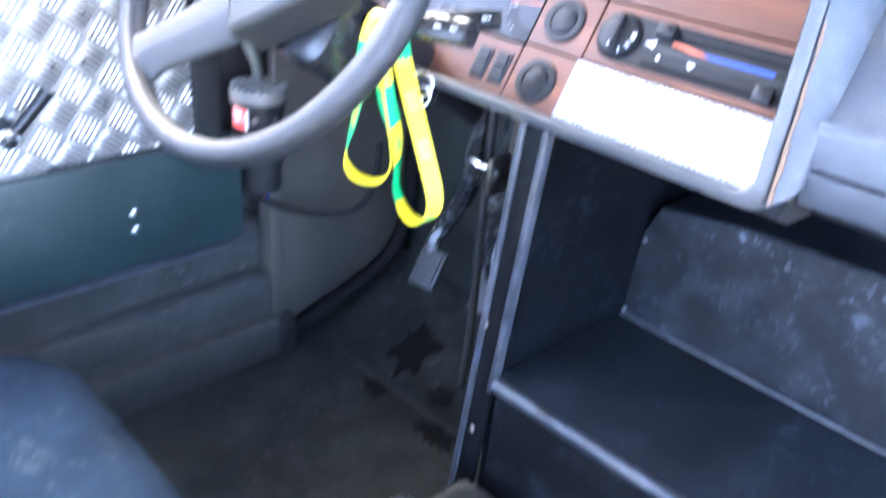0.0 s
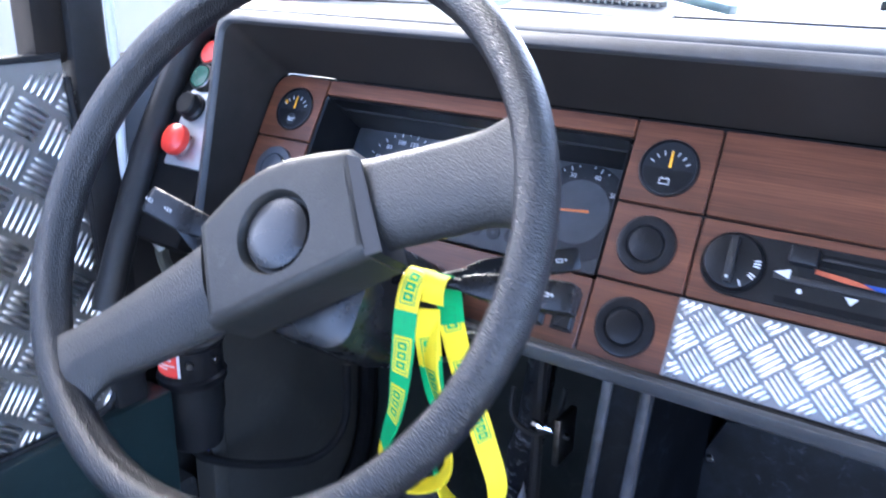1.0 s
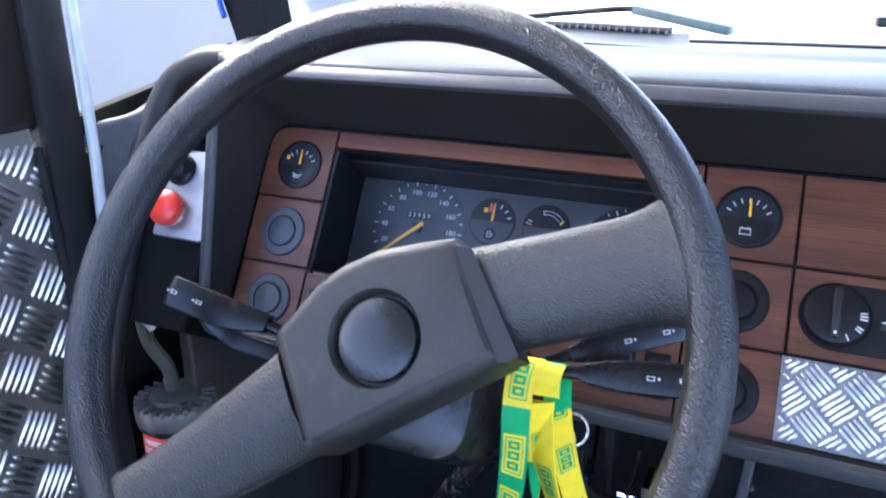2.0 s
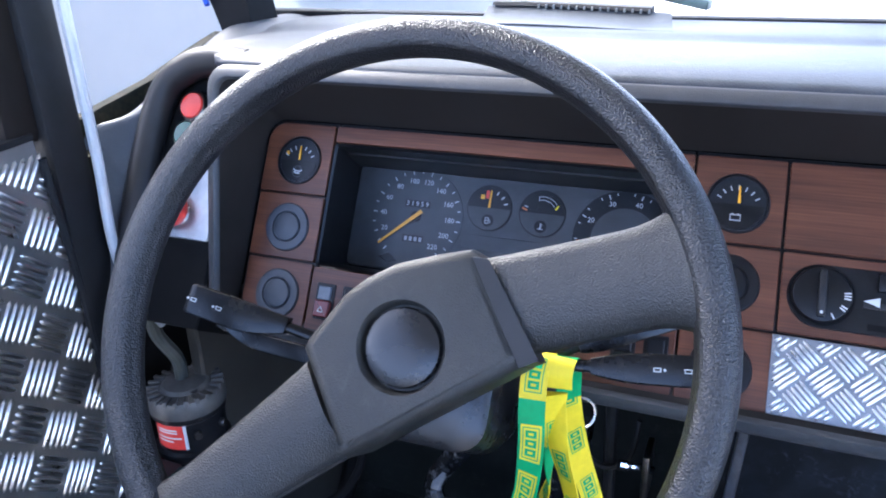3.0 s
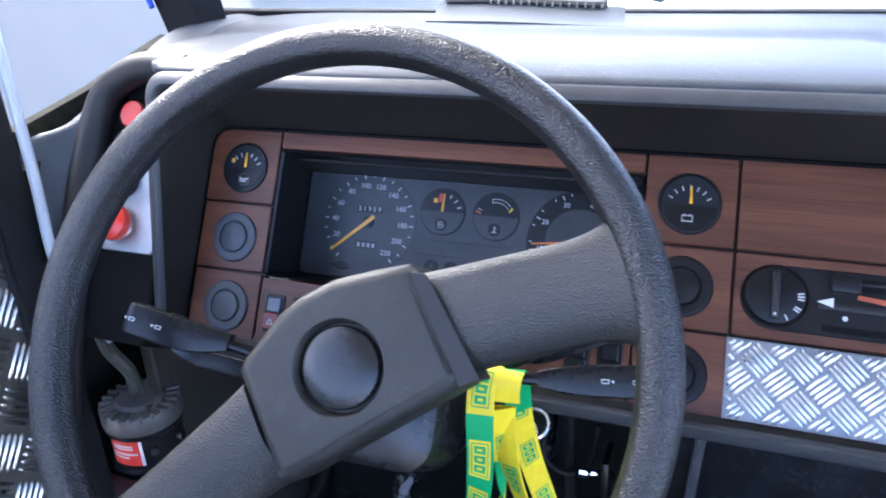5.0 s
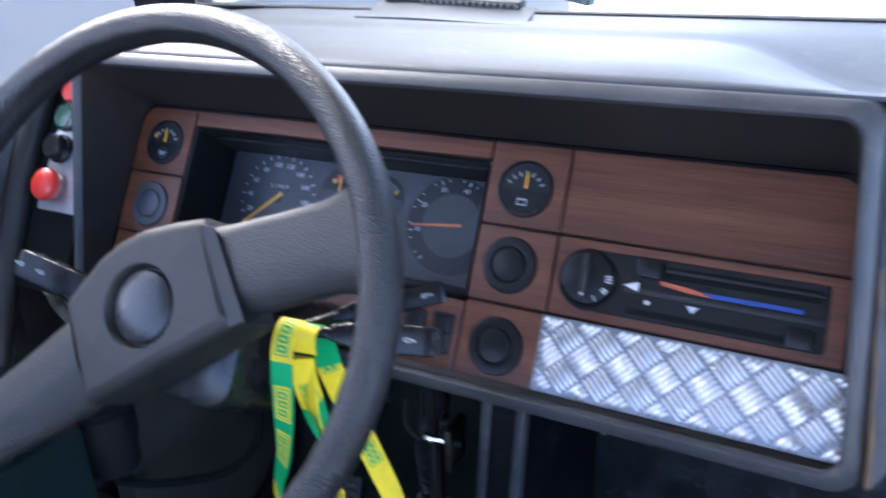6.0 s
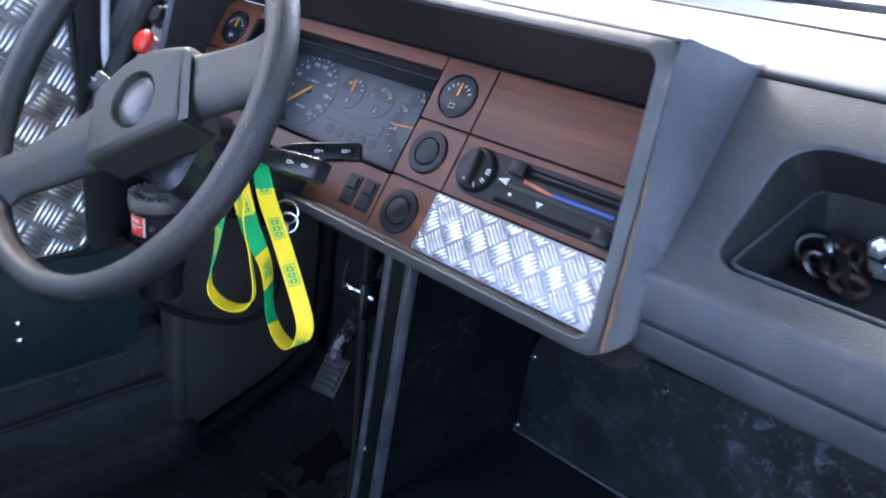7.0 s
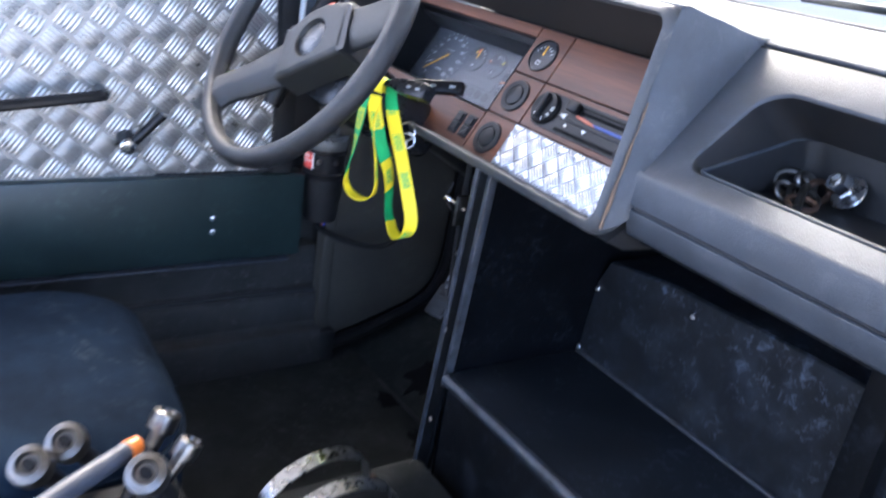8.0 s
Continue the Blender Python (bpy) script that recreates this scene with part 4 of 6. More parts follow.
part("spoke", spoke((0.046, 0.060), (0.088, 0.004), (0.170, 0.099), (0.192, 0.043), 0.008, 0.012, 0.0, 0.005), M_SPOKE, wheel, angle=50)
part("spoke", spoke((-0.022, -0.084), (-0.062, -0.026), (-0.113, -0.163), (-0.149, -0.134), 0.018, 0.004, 0.013), M_SPOKE, wheel, angle=50)
hub_poly = [(-0.018, -0.083), (0.0875, -0.004), (0.0885, 0.002), (0.051, 0.061), (0.043, 0.0665), (0.020, 0.060), (-0.008, 0.050), (-0.028, 0.037), (-0.042, 0.023), (-0.062, -0.010), (-0.064, -0.018), (-0.024, -0.080)]


def hub_loop(d, z):
    return [WM @ Vector((x, y, z)) for x, y in inset(hub_poly, d)]


bm = B()
cx, cy = 0.007, -0.005
quadstrip(bm, [hub_loop(0.006, -0.062), hub_loop(0.0, -0.058), hub_loop(0.0, -0.0175), hub_loop(0.0009, -0.0140), hub_loop(0.0030, -0.0109), hub_loop(0.0058, -0.0092), hub_loop(0.0090, -0.0085)])
ring = [WM @ Vector((cx + 0.0315 * math.cos(a), cy + 0.0315 * math.sin(a), -0.0085)) for a in [2 * math.pi * i / 48 for i in range(48)]]
top = hub_loop(0.0090, -0.0085)
vo = [bm.verts.new(p) for p in top]
vi = [bm.verts.new(p) for p in ring]
# fill between the pad's outline and the round well
eo = [bm.edges.new((vo[i], vo[(i + 1) % len(vo)])) for i in range(len(vo))]
ei = [bm.edges.new((vi[i], vi[(i + 1) % len(vi)])) for i in range(len(vi))]
bmesh.ops.triangle_fill(bm, use_beauty=True, edges=eo + ei)
quadstrip(bm, [[WM @ Vector((cx + r * math.cos(a), cy + r * math.sin(a), z)) for a in [2 * math.pi * i / 48 for i in range(48)]] for r, z in ((0.0315, -0.0085), (0.0305, -0.0095), (0.0295, -0.0165), (0.0285, -0.018), (0.001, -0.018))])
bmesh.ops.remove_doubles(bm, verts=bm.verts[:], dist=1e-6)
hub = part("hub_pad", bm, M_HUB, wheel, "dull black hub pad", angle=40)
part("horn_button", lathe(B(), [(0.0268, -0.0175), (0.0268, -0.0142), (0.0258, -0.0126), (0.0215, -0.0112), (0.0150, -0.0102), (0.0075, -0.0097), (0.0001, -0.0096)], WM @ Matrix.Translation((cx, cy, 0)), 40), M_HORN, hub, "round dished horn button")
# raised collar where the right spoke leaves the hub
bm = B()
bb = [(0.046, 0.0615), (0.0545, 0.059), (0.0965, 0.001), (0.0885, -0.003)]
quadstrip(bm, [[WM @ Vector((x, y, z)) for x, y in bb] for z in (-0.050, -0.012)] + [[WM @ Vector((x, y, -0.0095)) for x, y in inset(bb, 0.0022)]], cap=True)
part("hub_collar", bm, M_DARK, hub, smooth=False)

# steering column with its cowl and stalks
column = thing("steering_column", WM @ Vector((0, 0, -0.2)), "black steering column cowl with stalk switches", "steering column")
CM = WM @ Matrix.Translation((0.007, -0.012, 0))
part("shaft", lathe(B(), [(0.020, -0.40), (0.020, -0.05)], CM, 20), M_BLACK, column)
bm = B()
loops = []
for z, hw, hh, off in ((-0.062, 0.046, 0.040, -0.012), (-0.066, 0.052, 0.046, -0.014), (-0.12, 0.056, 0.050, -0.016), (-0.20, 0.055, 0.046, -0.010), (-0.26, 0.050, 0.040, -0.004)):
    loops.append([CM @ Vector((x, y + off, z)) for x, y in rrect(-hw, -hh, hw, hh, 0.022, 5)])
quadstrip(bm, loops, cap=True)
part("cowl", bm, M_HORN, column, "grey-black cowl", angle=50)


def stalk(p, w0, w1, t, neck, taper=0.15, lean=0.0):
    """A lever through world points: a thin rod up to the neck, then a faceted grip that swells to w1; lean 1 keeps its upper edge straight."""
    ps = smooth_path(p, 14)
    n = len(ps)
    b = B()
    loops = []
    stepped = False
    for i, q in enumerate(ps):
        f = i / (n - 1)
        d = (ps[min(i + 1, n - 1)] - ps[max(i - 1, 0)]).normalized()
        up = (wy - d * wy.dot(d)).normalized()
        nr = d.cross(up)
        rod_off = up * lean * (w1 - w0) * 0.28
        rod_ = [q + rod_off + up * x + nr * y for x, y in rrect(-w0 / 2, -w0 / 2, w0 / 2, w0 / 2, w0 * 0.3, 3)]
        if f < neck:
            loops.append(rod_)
            continue
        if not stepped:
            loops.append(rod_)
            stepped = True
        k = min(1.0, (f - neck) / taper)
        grow = 0.48 + 0.52 * math.sin(k * math.pi / 2)
        hw, ht = w1 / 2 * grow, t / 2 * (0.62 + 0.38 * grow)
        if i == n - 1:
            hw, ht = hw * 0.9, ht * 0.85
        q = q + up * lean * (w1 / 2 - w1 / 2 * grow)
        loops.append([q + up * x + nr * y for x, y in rrect(-hw, -ht, hw, ht, min(hw, ht) * 0.2, 3)])
    quadstrip(b, loops, cap=True)
    return b, ps


def stalk_marks(ps, idx, parent, t):
    for f in idx:
        q = ps[int(f * (len(ps) - 1))]
        d = (ps[int(f * (len(ps) - 1))] - ps[int(f * (len(ps) - 1)) - 1]).normalized()
        up = (wy - d * wy.dot(d)).normalized()
        nr = d.cross(up)
        if nr.dot(wn_) < 0:
            nr = -nr
        m = Matrix((d, up, nr)).transposed().to_4x4()
        m.translation = q + nr * (t / 2 + 0.0002)
        b = B()
        bar2d(b, m, 0, 0.0012, 0.0040, 0.0006)
        bar2d(b, m, 0, -0.0012, 0.0052, 0.0006)
        bar2d(b, m, -0.0022, 0, 0.0006, 0.0028, 15)
        bar2d(b, m, 0.0022, 0, 0.0006, 0.0028, -15)
        bar2d(b, m, 0.0050, 0, 0.0016, 0.0016, 45)
        part("symbol", b, M_WHITE, parent, smooth=False)


bm, ps = stalk([(-0.170, -0.200, 0.706), (-0.245, -0.209, 0.729), (-0.312, -0.219, 0.7505), (-0.376, -0.227, 0.7685)], 0.009, 0.0255, 0.018, 0.55, 0.24, 1.0)
st = part("stalk_left", bm, M_STALK, column, "black indicator stalk", angle=30)
stalk_marks(ps, (0.85, 0.965), st, 0.018)
bm, ps = stalk([(-0.19, -0.180, 0.690), (-0.28, -0.188, 0.706), (-0.345, -0.193, 0.716), (-0.372, -0.198, 0.738)], 0.014, 0.015, 0.013, 0.0)
part("stalk_bracket", bm, M_STALK, column, "black lever below the stalk", angle=30)
bm, ps = stalk([(-0.130, -0.215, 0.746), (-0.085, -0.216, 0.757), (-0.039, -0.212, 0.762), (0.045, -0.204, 0.769)], 0.009, 0.022, 0.017, 0.66, 0.17)
st = part("stalk_right", bm, M_STALK, column, "black wiper stalk", angle=30)
stalk_marks(ps, (0.835, 0.91), st, 0.017)
bm, ps = stalk([(-0.135, -0.215, 0.735), (-0.085, -0.193, 0.748), (-0.045, -0.170, 0.759), (0.012, -0.130, 0.770)], 0.009, 0.018, 0.013, 0.55, 0.15)
st = part("stalk_right", bm, M_STALK, column, "black upper stalk", angle=30)
stalk_marks(ps, (0.80, 0.92), st, 0.013)


# ================================================================ instruments on the panel
def ticks(m, r0, r1, a0, a1, n, w, parent):
    for i in range(n):
        a = radians(a0 + (a1 - a0) * i / max(1, n - 1))
        r = (r0 + r1) / 2
        part("scale_mark", bar2d(B(), m, r * math.cos(a), r * math.sin(a), r1 - r0, w, math.degrees(a)), M_WHITE, parent, smooth=False)


def needle(m, a, r0, r1, w, mat, parent, z=0.0012):
    b = B()
    q = m @ Matrix.Translation((0, 0, z)) @ Matrix.Rotation(radians(a), 4, "Z")
    vs = [(r0, -w / 2), (r1, -w / 4), (r1, w / 4), (r0, w / 2)]
    quadstrip(b, [[q @ Vector((x, y, 0)) for x, y in vs], [q @ Vector((x, y, 0.0008)) for x, y in vs]], cap=True)
    return part("needle", b, mat, parent, smooth=False)


def gauge(x, z, label, icon):
    m = face_out(x, z)
    t = thing("gauge", m.translation, label, "gauge", "round gauges in the veneer")
    part("bezel", lathe(B(), [(0.0253, -0.004), (0.0256, 0.0012), (0.0250, 0.0022), (0.0238, 0.0024), (0.0232, 0.0014), (0.0230, 0.0006)], m, 40), M_BLACK, t)
    part("face", lathe(B(), [(0.0232, 0.0004), (0.0232, 0.0008), (0.0001, 0.0009)], m, 36), M_DIALDARK, t)
    part("half_disc", slab(B(), [(0.021 * math.cos(radians(a)), 0.021 * math.sin(radians(a)) - 0.001) for a in range(180, 361, 12)], -0.0013, -0.0009, m @ pose(0, 0, 0, -90), 0.0001), M_BLACK, t)
    ticks(m @ Matrix.Translation((0, -0.004, 0.0011)), 0.0155, 0.0195, 150, 30, 7, 0.0010, t)
    needle(m @ Matrix.Translation((0.0012, -0.004, 0.0008)), 91, 0.004, 0.0185, 0.0024, M_AMBER, t)
    b = B()
    if icon == "oil":
        bar2d(b, m, -0.0145, 0.0068, 0.0034, 0.0040, 20, 0.0012)
        part("warning_field", b, M_AMBER, t, smooth=False)
        b = B()
        part("lamp", lathe(B(), [(0.0066, 0.0010), (0.0064, 0.0017), (0.0056, 0.0017), (0.0055, 0.0013), (0.0001, 0.0013)], m @ Matrix.Translation((0.0005, -0.0122, 0)), 20), M_DIAL, t)
        for dx, dy, w, h, r in ((0.0, -0.0118, 0.006, 0.0008, 0), (0.0, -0.0138, 0.005, 0.0008, 0), (-0.003, -0.0125, 0.0032, 0.0008, 60), (0.0038, -0.0112, 0.003, 0.0008, 25), (-0.004, -0.0105, 0.003, 0.0008, -20)):
            bar2d(b, m, dx * 1.1 + 0.0005, (dy + 0.0122) * 1.1 - 0.0122, w * 1.1, h * 1.5, r, 0.0016)
    else:
        for dx, dy, w, h in ((0, -0.0100, 0.0080, 0.0007), (0, -0.0146, 0.0080, 0.0007), (-0.004, -0.0123, 0.0007, 0.005), (0.004, -0.0123, 0.0007, 0.005), (-0.0022, -0.0092, 0.0014, 0.0008), (0.0022, -0.0092, 0.0014, 0.0008)):
            bar2d(b, m, dx - 0.001, dy, w, h * 1.2, 0, 0.0017)
    part("symbol", b, M_WHITE, t, smooth=False)
    ob = part("lens", lathe(B(), [(0.0231, 0.0020), (0.012, 0.0023), (0.0001, 0.0024)], m, 32, cap=False), M_LENS, t)
    ob.visible_shadow = False
    return t


gauge(-0.3920, -0.0402, "small black oil-pressure gauge with amber needle", "oil")
gauge(0.0368, -0.0409, "small black voltmeter gauge with amber needle", "battery")


def cap_disc(x, z, label, mat):
    m = face_out(x, z)
    t = thing("blank_cap", m.translation, label, "cap", "round blank caps in the veneer")
    part("ring", lathe(B(), [(0.0245, -0.004), (0.0250, 0.0008), (0.0240, 0.0026), (0.0220, 0.0030), (0.0165, 0.0026), (0.0158, 0.0012), (0.0152, 0.0010)], m, 40), mat, t)
    part("centre", lathe(B(), [(0.0152, 0.0006), (0.0150, 0.0022), (0.0140, 0.0034), (0.0090, 0.0042), (0.0001, 0.0045)], m, 36), mat, t)
    return t


for x, z in ((-0.3924, -0.1108), (-0.3904, -0.1790), (0.0353, -0.1091), (0.0356, -0.1795)):
    cap_disc(x, z, "blue-grey plastic blank cap set in veneer" if x < -0.2 else "black plastic blank cap set in veneer", M_DISC if x < -0.2 else M_BLACK)


def rocker(x, z, label, lamp=None, w=0.0205, h=0.036):
    m = face_out(x, z)
    t = thing("rocker_switch", m.translation, label, "switch", "rocker switches in the veneer")
    part("bezel", slab(B(), rrect(-w / 2, -h / 2, w / 2, h / 2, 0.0015, 3), -0.0015, 0.004, PM @ pose(x, 0, z), 0.0005), M_BLACK, t)
    q = PM @ pose(x, 0, z)
    part("upper_face", slab(B(), rrect(-w / 2 + 0.003, 0.001, w / 2 - 0.003, h / 2 - 0.003, 0.001, 3), -0.0040, 0.0, q, 0.0010), M_BLACK if not lamp else M_LAMPLENS, t)
    part("lower_face", slab(B(), rrect(-w / 2 + 0.002, -h / 2 + 0.002, w / 2 - 0.002, 0.0005, 0.001, 3), -0.0065 if lamp else -0.0032, 0.0, q, 0.0012), lamp or M_BLACK, t)
    if lamp:
        b = B()
        for a in (90, 210, 330):
            bar2d(b, m @ Matrix.Translation((0, -0.009, 0.0066)), 0.0018 * math.cos(radians(a + 60)), 0.0018 * math.sin(radians(a + 60)), 0.0058, 0.0007, a - 30)
        part("symbol", b, M_WHITE, t, smooth=False)


rocker(-0.3355, -0.1795, "hazard rocker switch with red lower half", M_REDDARK)
rocker(-0.3065, -0.1795, "black rocker switch set in veneer")
rocker(-0.0435, -0.1790, "black rocker switch set in veneer")
rocker(-0.0165, -0.1785, "black rocker switch set in veneer")

# recessed instrument cluster
clu = thing("instrument_cluster", PM @ Vector((-0.177, 0.05, -0.145)), "recessed grey instrument cluster with speedometer and rev counter", "instrument cluster")
ox0, ox1, oz0, oz1 = -0.3535, -0.0012, -0.1450, -0.0190
fx0, fx1, fz0, fz1, FD = -0.3640, 0.0030, -0.1330, -0.0170, 0.080
bm = B()
quadstrip(bm, [[PM @ Vector((x, 0.0005, z)) for x, z in rrect(ox0, oz0, ox1, oz1, 0.003, 3)], [PM @ Vector((x, 0.003, z)) for x, z in rrect(ox0 + 0.002, oz0 + 0.002, ox1 - 0.002, oz1 - 0.002, 0.003, 3)],
               [PM @ Vector((x, FD + 0.004, z)) for x, z in rrect(fx0, fz0, fx1, fz1, 0.004, 3)], [PM @ Vector((x, FD + 0.03, z)) for x, z in rrect(fx0, fz0, fx1, fz1, 0.004, 3)]])
bm.faces.new(bm.verts[-16:])
part("housing", bm, M_GLOSSBLACK, clu, "black recess walls")
part("housing_back", box(B(), (-0.38, FD + 0.006, -0.15), (0.02, FD + 0.05, 0.0), PM), M_BLACK, clu, smooth=False)
part("dial_board", slab(B(), rrect(fx0 + 0.002, fz0 + 0.002, fx1 - 0.002, fz1 - 0.002, 0.006, 4), FD, FD + 0.003, PM), M_DIAL, clu, "matt grey dial board")
part("shade_ledge", slab(B(), rrect(fx0, -0.0215, fx1, -0.0175, 0.001, 2), 0.030, FD, PM), M_DARK, clu)


def dial(cx, cz):
    return face_out(cx, cz, FD)


# speedometer
m = dial(-0.2870, -0.0705)
spd = part("speedometer", lathe(B(), [(0.0535, 0.0002), (0.0533, 0.0009), (0.0525, 0.0010), (0.0001, 0.0010)], m, 48), M_DIAL, clu, "speedometer dial")
a0, a1 = 230.4, -52.4
ticks(m @ Matrix.Translation((0, 0, 0.0012)), 0.0462, 0.0508, a0, a1, 12, 0.0012, spd)
ticks(m @ Matrix.Translation((0, 0, 0.0012)), 0.0475, 0.0508, a0 - 12.9, a1 + 12.9, 11, 0.0010, spd)
for i, v in enumerate(range(20, 221, 20)):
    a = radians(a0 + (a1 - a0) * (i + 1) / 11)
    digits(str(v), 0.0078, m @ Matrix.Translation((0.0385 * math.cos(a), 0.0388 * math.sin(a), 0.001)), M_WHITE, spd)
for dz, w, txt in ((0.0135, 0.029, "31959"), (-0.0245, 0.024, "")):
    part("counter_window", box(B(), (-w / 2, dz - 0.0038, 0.0006), (w / 2, dz + 0.0038, 0.0014), m), M_BLACK, spd, smooth=False)
    if txt:
        for k, ch in enumerate(txt):
            digits(ch, 0.0074, m @ Matrix.Translation((-0.0112 + 0.0056 * k, dz, 0.0014)), M_WHITE, spd)
    else:
        b = B()
        for k in range(4):
            bar2d(b, m, -0.0082 + 0.0056 * k, dz, 0.0032, 0.0046, 0, 0.0017)
        part("digit_bars", b, M_GREY, spd, smooth=False)
part("hub_cap", lathe(B(), [(0.0058, 0.0008), (0.0056, 0.0030), (0.0001, 0.0032)], m, 20), M_BLACK, spd)
needle(m, 221.0, -0.009, 0.0510, 0.0042, M_AMBER, spd, 0.0034)
part("needle_stop", slab(B(), [(-0.038, -0.048), (-0.024, -0.053), (-0.014, -0.050), (-0.026, -0.042)], -0.0016, 0, m @ pose(0, 0, 0, -90)), M_BLACK, spd)
# fuel and temperature
for cx, lbl in ((-0.2065, "fuel"), (-0.1500, "temperature")):
    m = dial(cx, -0.0525)
    d = part(lbl + "_gauge", lathe(B(), [(0.0246, 0.0002), (0.0244, 0.0010), (0.0236, 0.0011), (0.0001, 0.0011)], m, 40), M_DIALDARK, clu, lbl + " gauge")
    part("lower_half", slab(B(), [(0.0232 * math.cos(radians(a)), 0.0232 * math.sin(radians(a))) for a in range(180, 361, 10)], -0.0016, -0.0010, m @ pose(0, 0, 0, -90), 0.0001), M_DIAL, d)
    part("lamp", lathe(B(), [(0.0066, 0.0012), (0.0064, 0.0019), (0.0001, 0.0019)], m @ Matrix.Translation((0, -0.0135, 0)), 20), M_DIALDARK, d)
    b = B()
    mm = m @ Matrix.Translation((0, -0.0135, 0.0017))
    if lbl == "fuel":
        for dx, dy, w, h in ((-0.0008, 0.0, 0.0036, 0.0008), (-0.0008, 0.0028, 0.0036, 0.0008), (-0.0026, 0.0, 0.0007, 0.0062), (0.0010, 0.0, 0.0007, 0.0062), (-0.0008, -0.003, 0.0044, 0.0008), (0.0028, -0.0006, 0.0006, 0.004)):
            bar2d(b, mm, dx, dy, w, h)
    else:
        for dx, dy, w, h in ((0, 0.0008, 0.0009, 0.0052), (0.0012, 0.0022, 0.0016, 0.0006), (0.0012, 0.0006, 0.0016, 0.0006), (0, -0.0028, 0.0060, 0.0007), (0, -0.0016, 0.0018, 0.0018)):
            bar2d(b, mm, dx, dy, w, h)
    part("symbol", b, M_GREY, d, smooth=False)
    mt = m @ Matrix.Translation((0, -0.001, 0.0012))
    if lbl == "fuel":
        ticks(mt, 0.0165, 0.0205, 66, 20, 3, 0.0012, d)
        b = B()
        bar2d(b, mt, -0.0085, 0.0120, 0.0042, 0.0046)
        part("reserve_field", b, M_AMBER, d, smooth=False)
        b = B()
        bar2d(b, mt, -0.0034, 0.0150, 0.0034, 0.0085)
        part("red_field", b, M_REDP, d, smooth=False)
        needle(m, 88, 0.0, 0.0185, 0.0024, M_AMBER, d, 0.0018)
    else:
        ticks(mt, 0.0165, 0.0205, 158, 158, 1, 0.0008, d)
        b = B()
        for r in (0.0150, 0.0185):
            for a in range(50, 116, 5):
                bar2d(b, mt, r * math.cos(radians(a - 10)), r * math.sin(radians(a - 10)), 0.0005, 0.0017, a - 10)
        bar2d(b, mt, -0.0045, 0.0162, 0.0005, 0.0040, 14)
        part("range_frame", b, M_WHITE, d, smooth=False)
        b = B()
        bar2d(b, mt, 0.0150, 0.0085, 0.0016, 0.0052, -35)
        part("hot_field", b, M_YELLOW, d, smooth=False)
        b = B()
        bar2d(b, mt, -0.0185, 0.0040, 0.0060, 0.0012, -20)
        part("cold_mark", b, M_ORANGE, d, smooth=False)
# rev counter
m = dial(-0.0655, -0.0710)
rev = part("rev_counter", lathe(B(), [(0.0510, 0.0002), (0.0508, 0.0012), (0.0500, 0.0013), (0.0001, 0.0012)], m, 48), M_DIALDARK, clu, "black rev counter dial")
part("centre_disc", lathe(B(), [(0.0330, 0.0010), (0.0328, 0.0020), (0.0001, 0.0020)], m, 40), M_DIAL, rev)
ticks(m @ Matrix.Translation((0, 0, 0.0014)), 0.0440, 0.0485, 233, -7, 7, 0.0012, rev)
ticks(m @ Matrix.Translation((0, 0, 0.0014)), 0.0460, 0.0485, 223, 3, 12, 0.0009, rev)
for v, a in ((10, 193), (20, 153), (30, 112.5), (40, 73), (50, 34)):
    digits(str(v), 0.0072, m @ Matrix.Translation((0.0382 * math.cos(radians(a)), 0.0382 * math.sin(radians(a)), 0.0020)), M_WHITE, rev)
needle(m, 186, -0.012, 0.0455, 0.0028, M_ORANGE, rev, 0.0030)
pane = part("cover_pane", slab(B(), rrect(fx0 + 0.006, fz0 + 0.001, fx1 - 0.006, fz1 - 0.006, 0.004, 4), FD - 0.0150, FD - 0.0135, PM @ pose(0, 0, 0, 3.0)), M_COVER, clu, "clear plastic cover")
pane.visible_shadow = False
# warning lamps and a small display
for k in range(5):
    q = dial(-0.212 + 0.021 * k, -0.1095)
    lamp = part("lamp", lathe(B(), [(0.0078, 0.0002), (0.0076, 0.0010), (0.0001, 0.0010)], q, 20), M_DIALDARK, clu, "unlit warning lamp")
    b = B()
    bar2d(b, q, 0, 0, 0.005, 0.0012, 0, 0.0016)
    bar2d(b, q, 0, 0, 0.0012, 0.005, 0, 0.0016)
    part("symbol", b, M_DISC, lamp, smooth=False)
part("display_frame", slab(B(), rrect(-0.232, -0.098, -0.122, -0.082, 0.002, 3), FD - 0.0010, FD, PM), M_DIAL, clu)

# heater control unit
heat = thing("heater_control", PM @ Vector((0.18, 0, -0.134)), "black heater control with rotary knob and sliders", "heater control")
m = face_out(0.1060, -0.1085)
part("body", slab(B(), rrect(0.0805, -0.1350, 0.2860, -0.0840, (0.025, 0.003, 0.003, 0.025), 8), -0.0012, 0.004, PM, 0.0006), M_BLACK, heat)
knob = part("knob", lathe(B(), [(0.0226, -0.001), (0.0224, 0.0045), (0.0212, 0.0070), (0.0200, 0.0074), (0.0001, 0.0074)], m, 44), M_BLACK, heat, "rotary fan knob")
part("knob_well", lathe(B(), [(0.0245, 0.0010), (0.0245, 0.0018), (0.0222, 0.0018), (0.0222, 0.0006)], m, 44, cap=False), M_MATT, heat)
part("grip", box(B(), (-0.0030, -0.0185, 0.0070), (0.0030, 0.0185, 0.0150), m, bevel=0.0015), M_DARK, knob)
b = B()
bar2d(b, m, 0, -0.0150, 0.0020, 0.0020, 0, 0.0156)
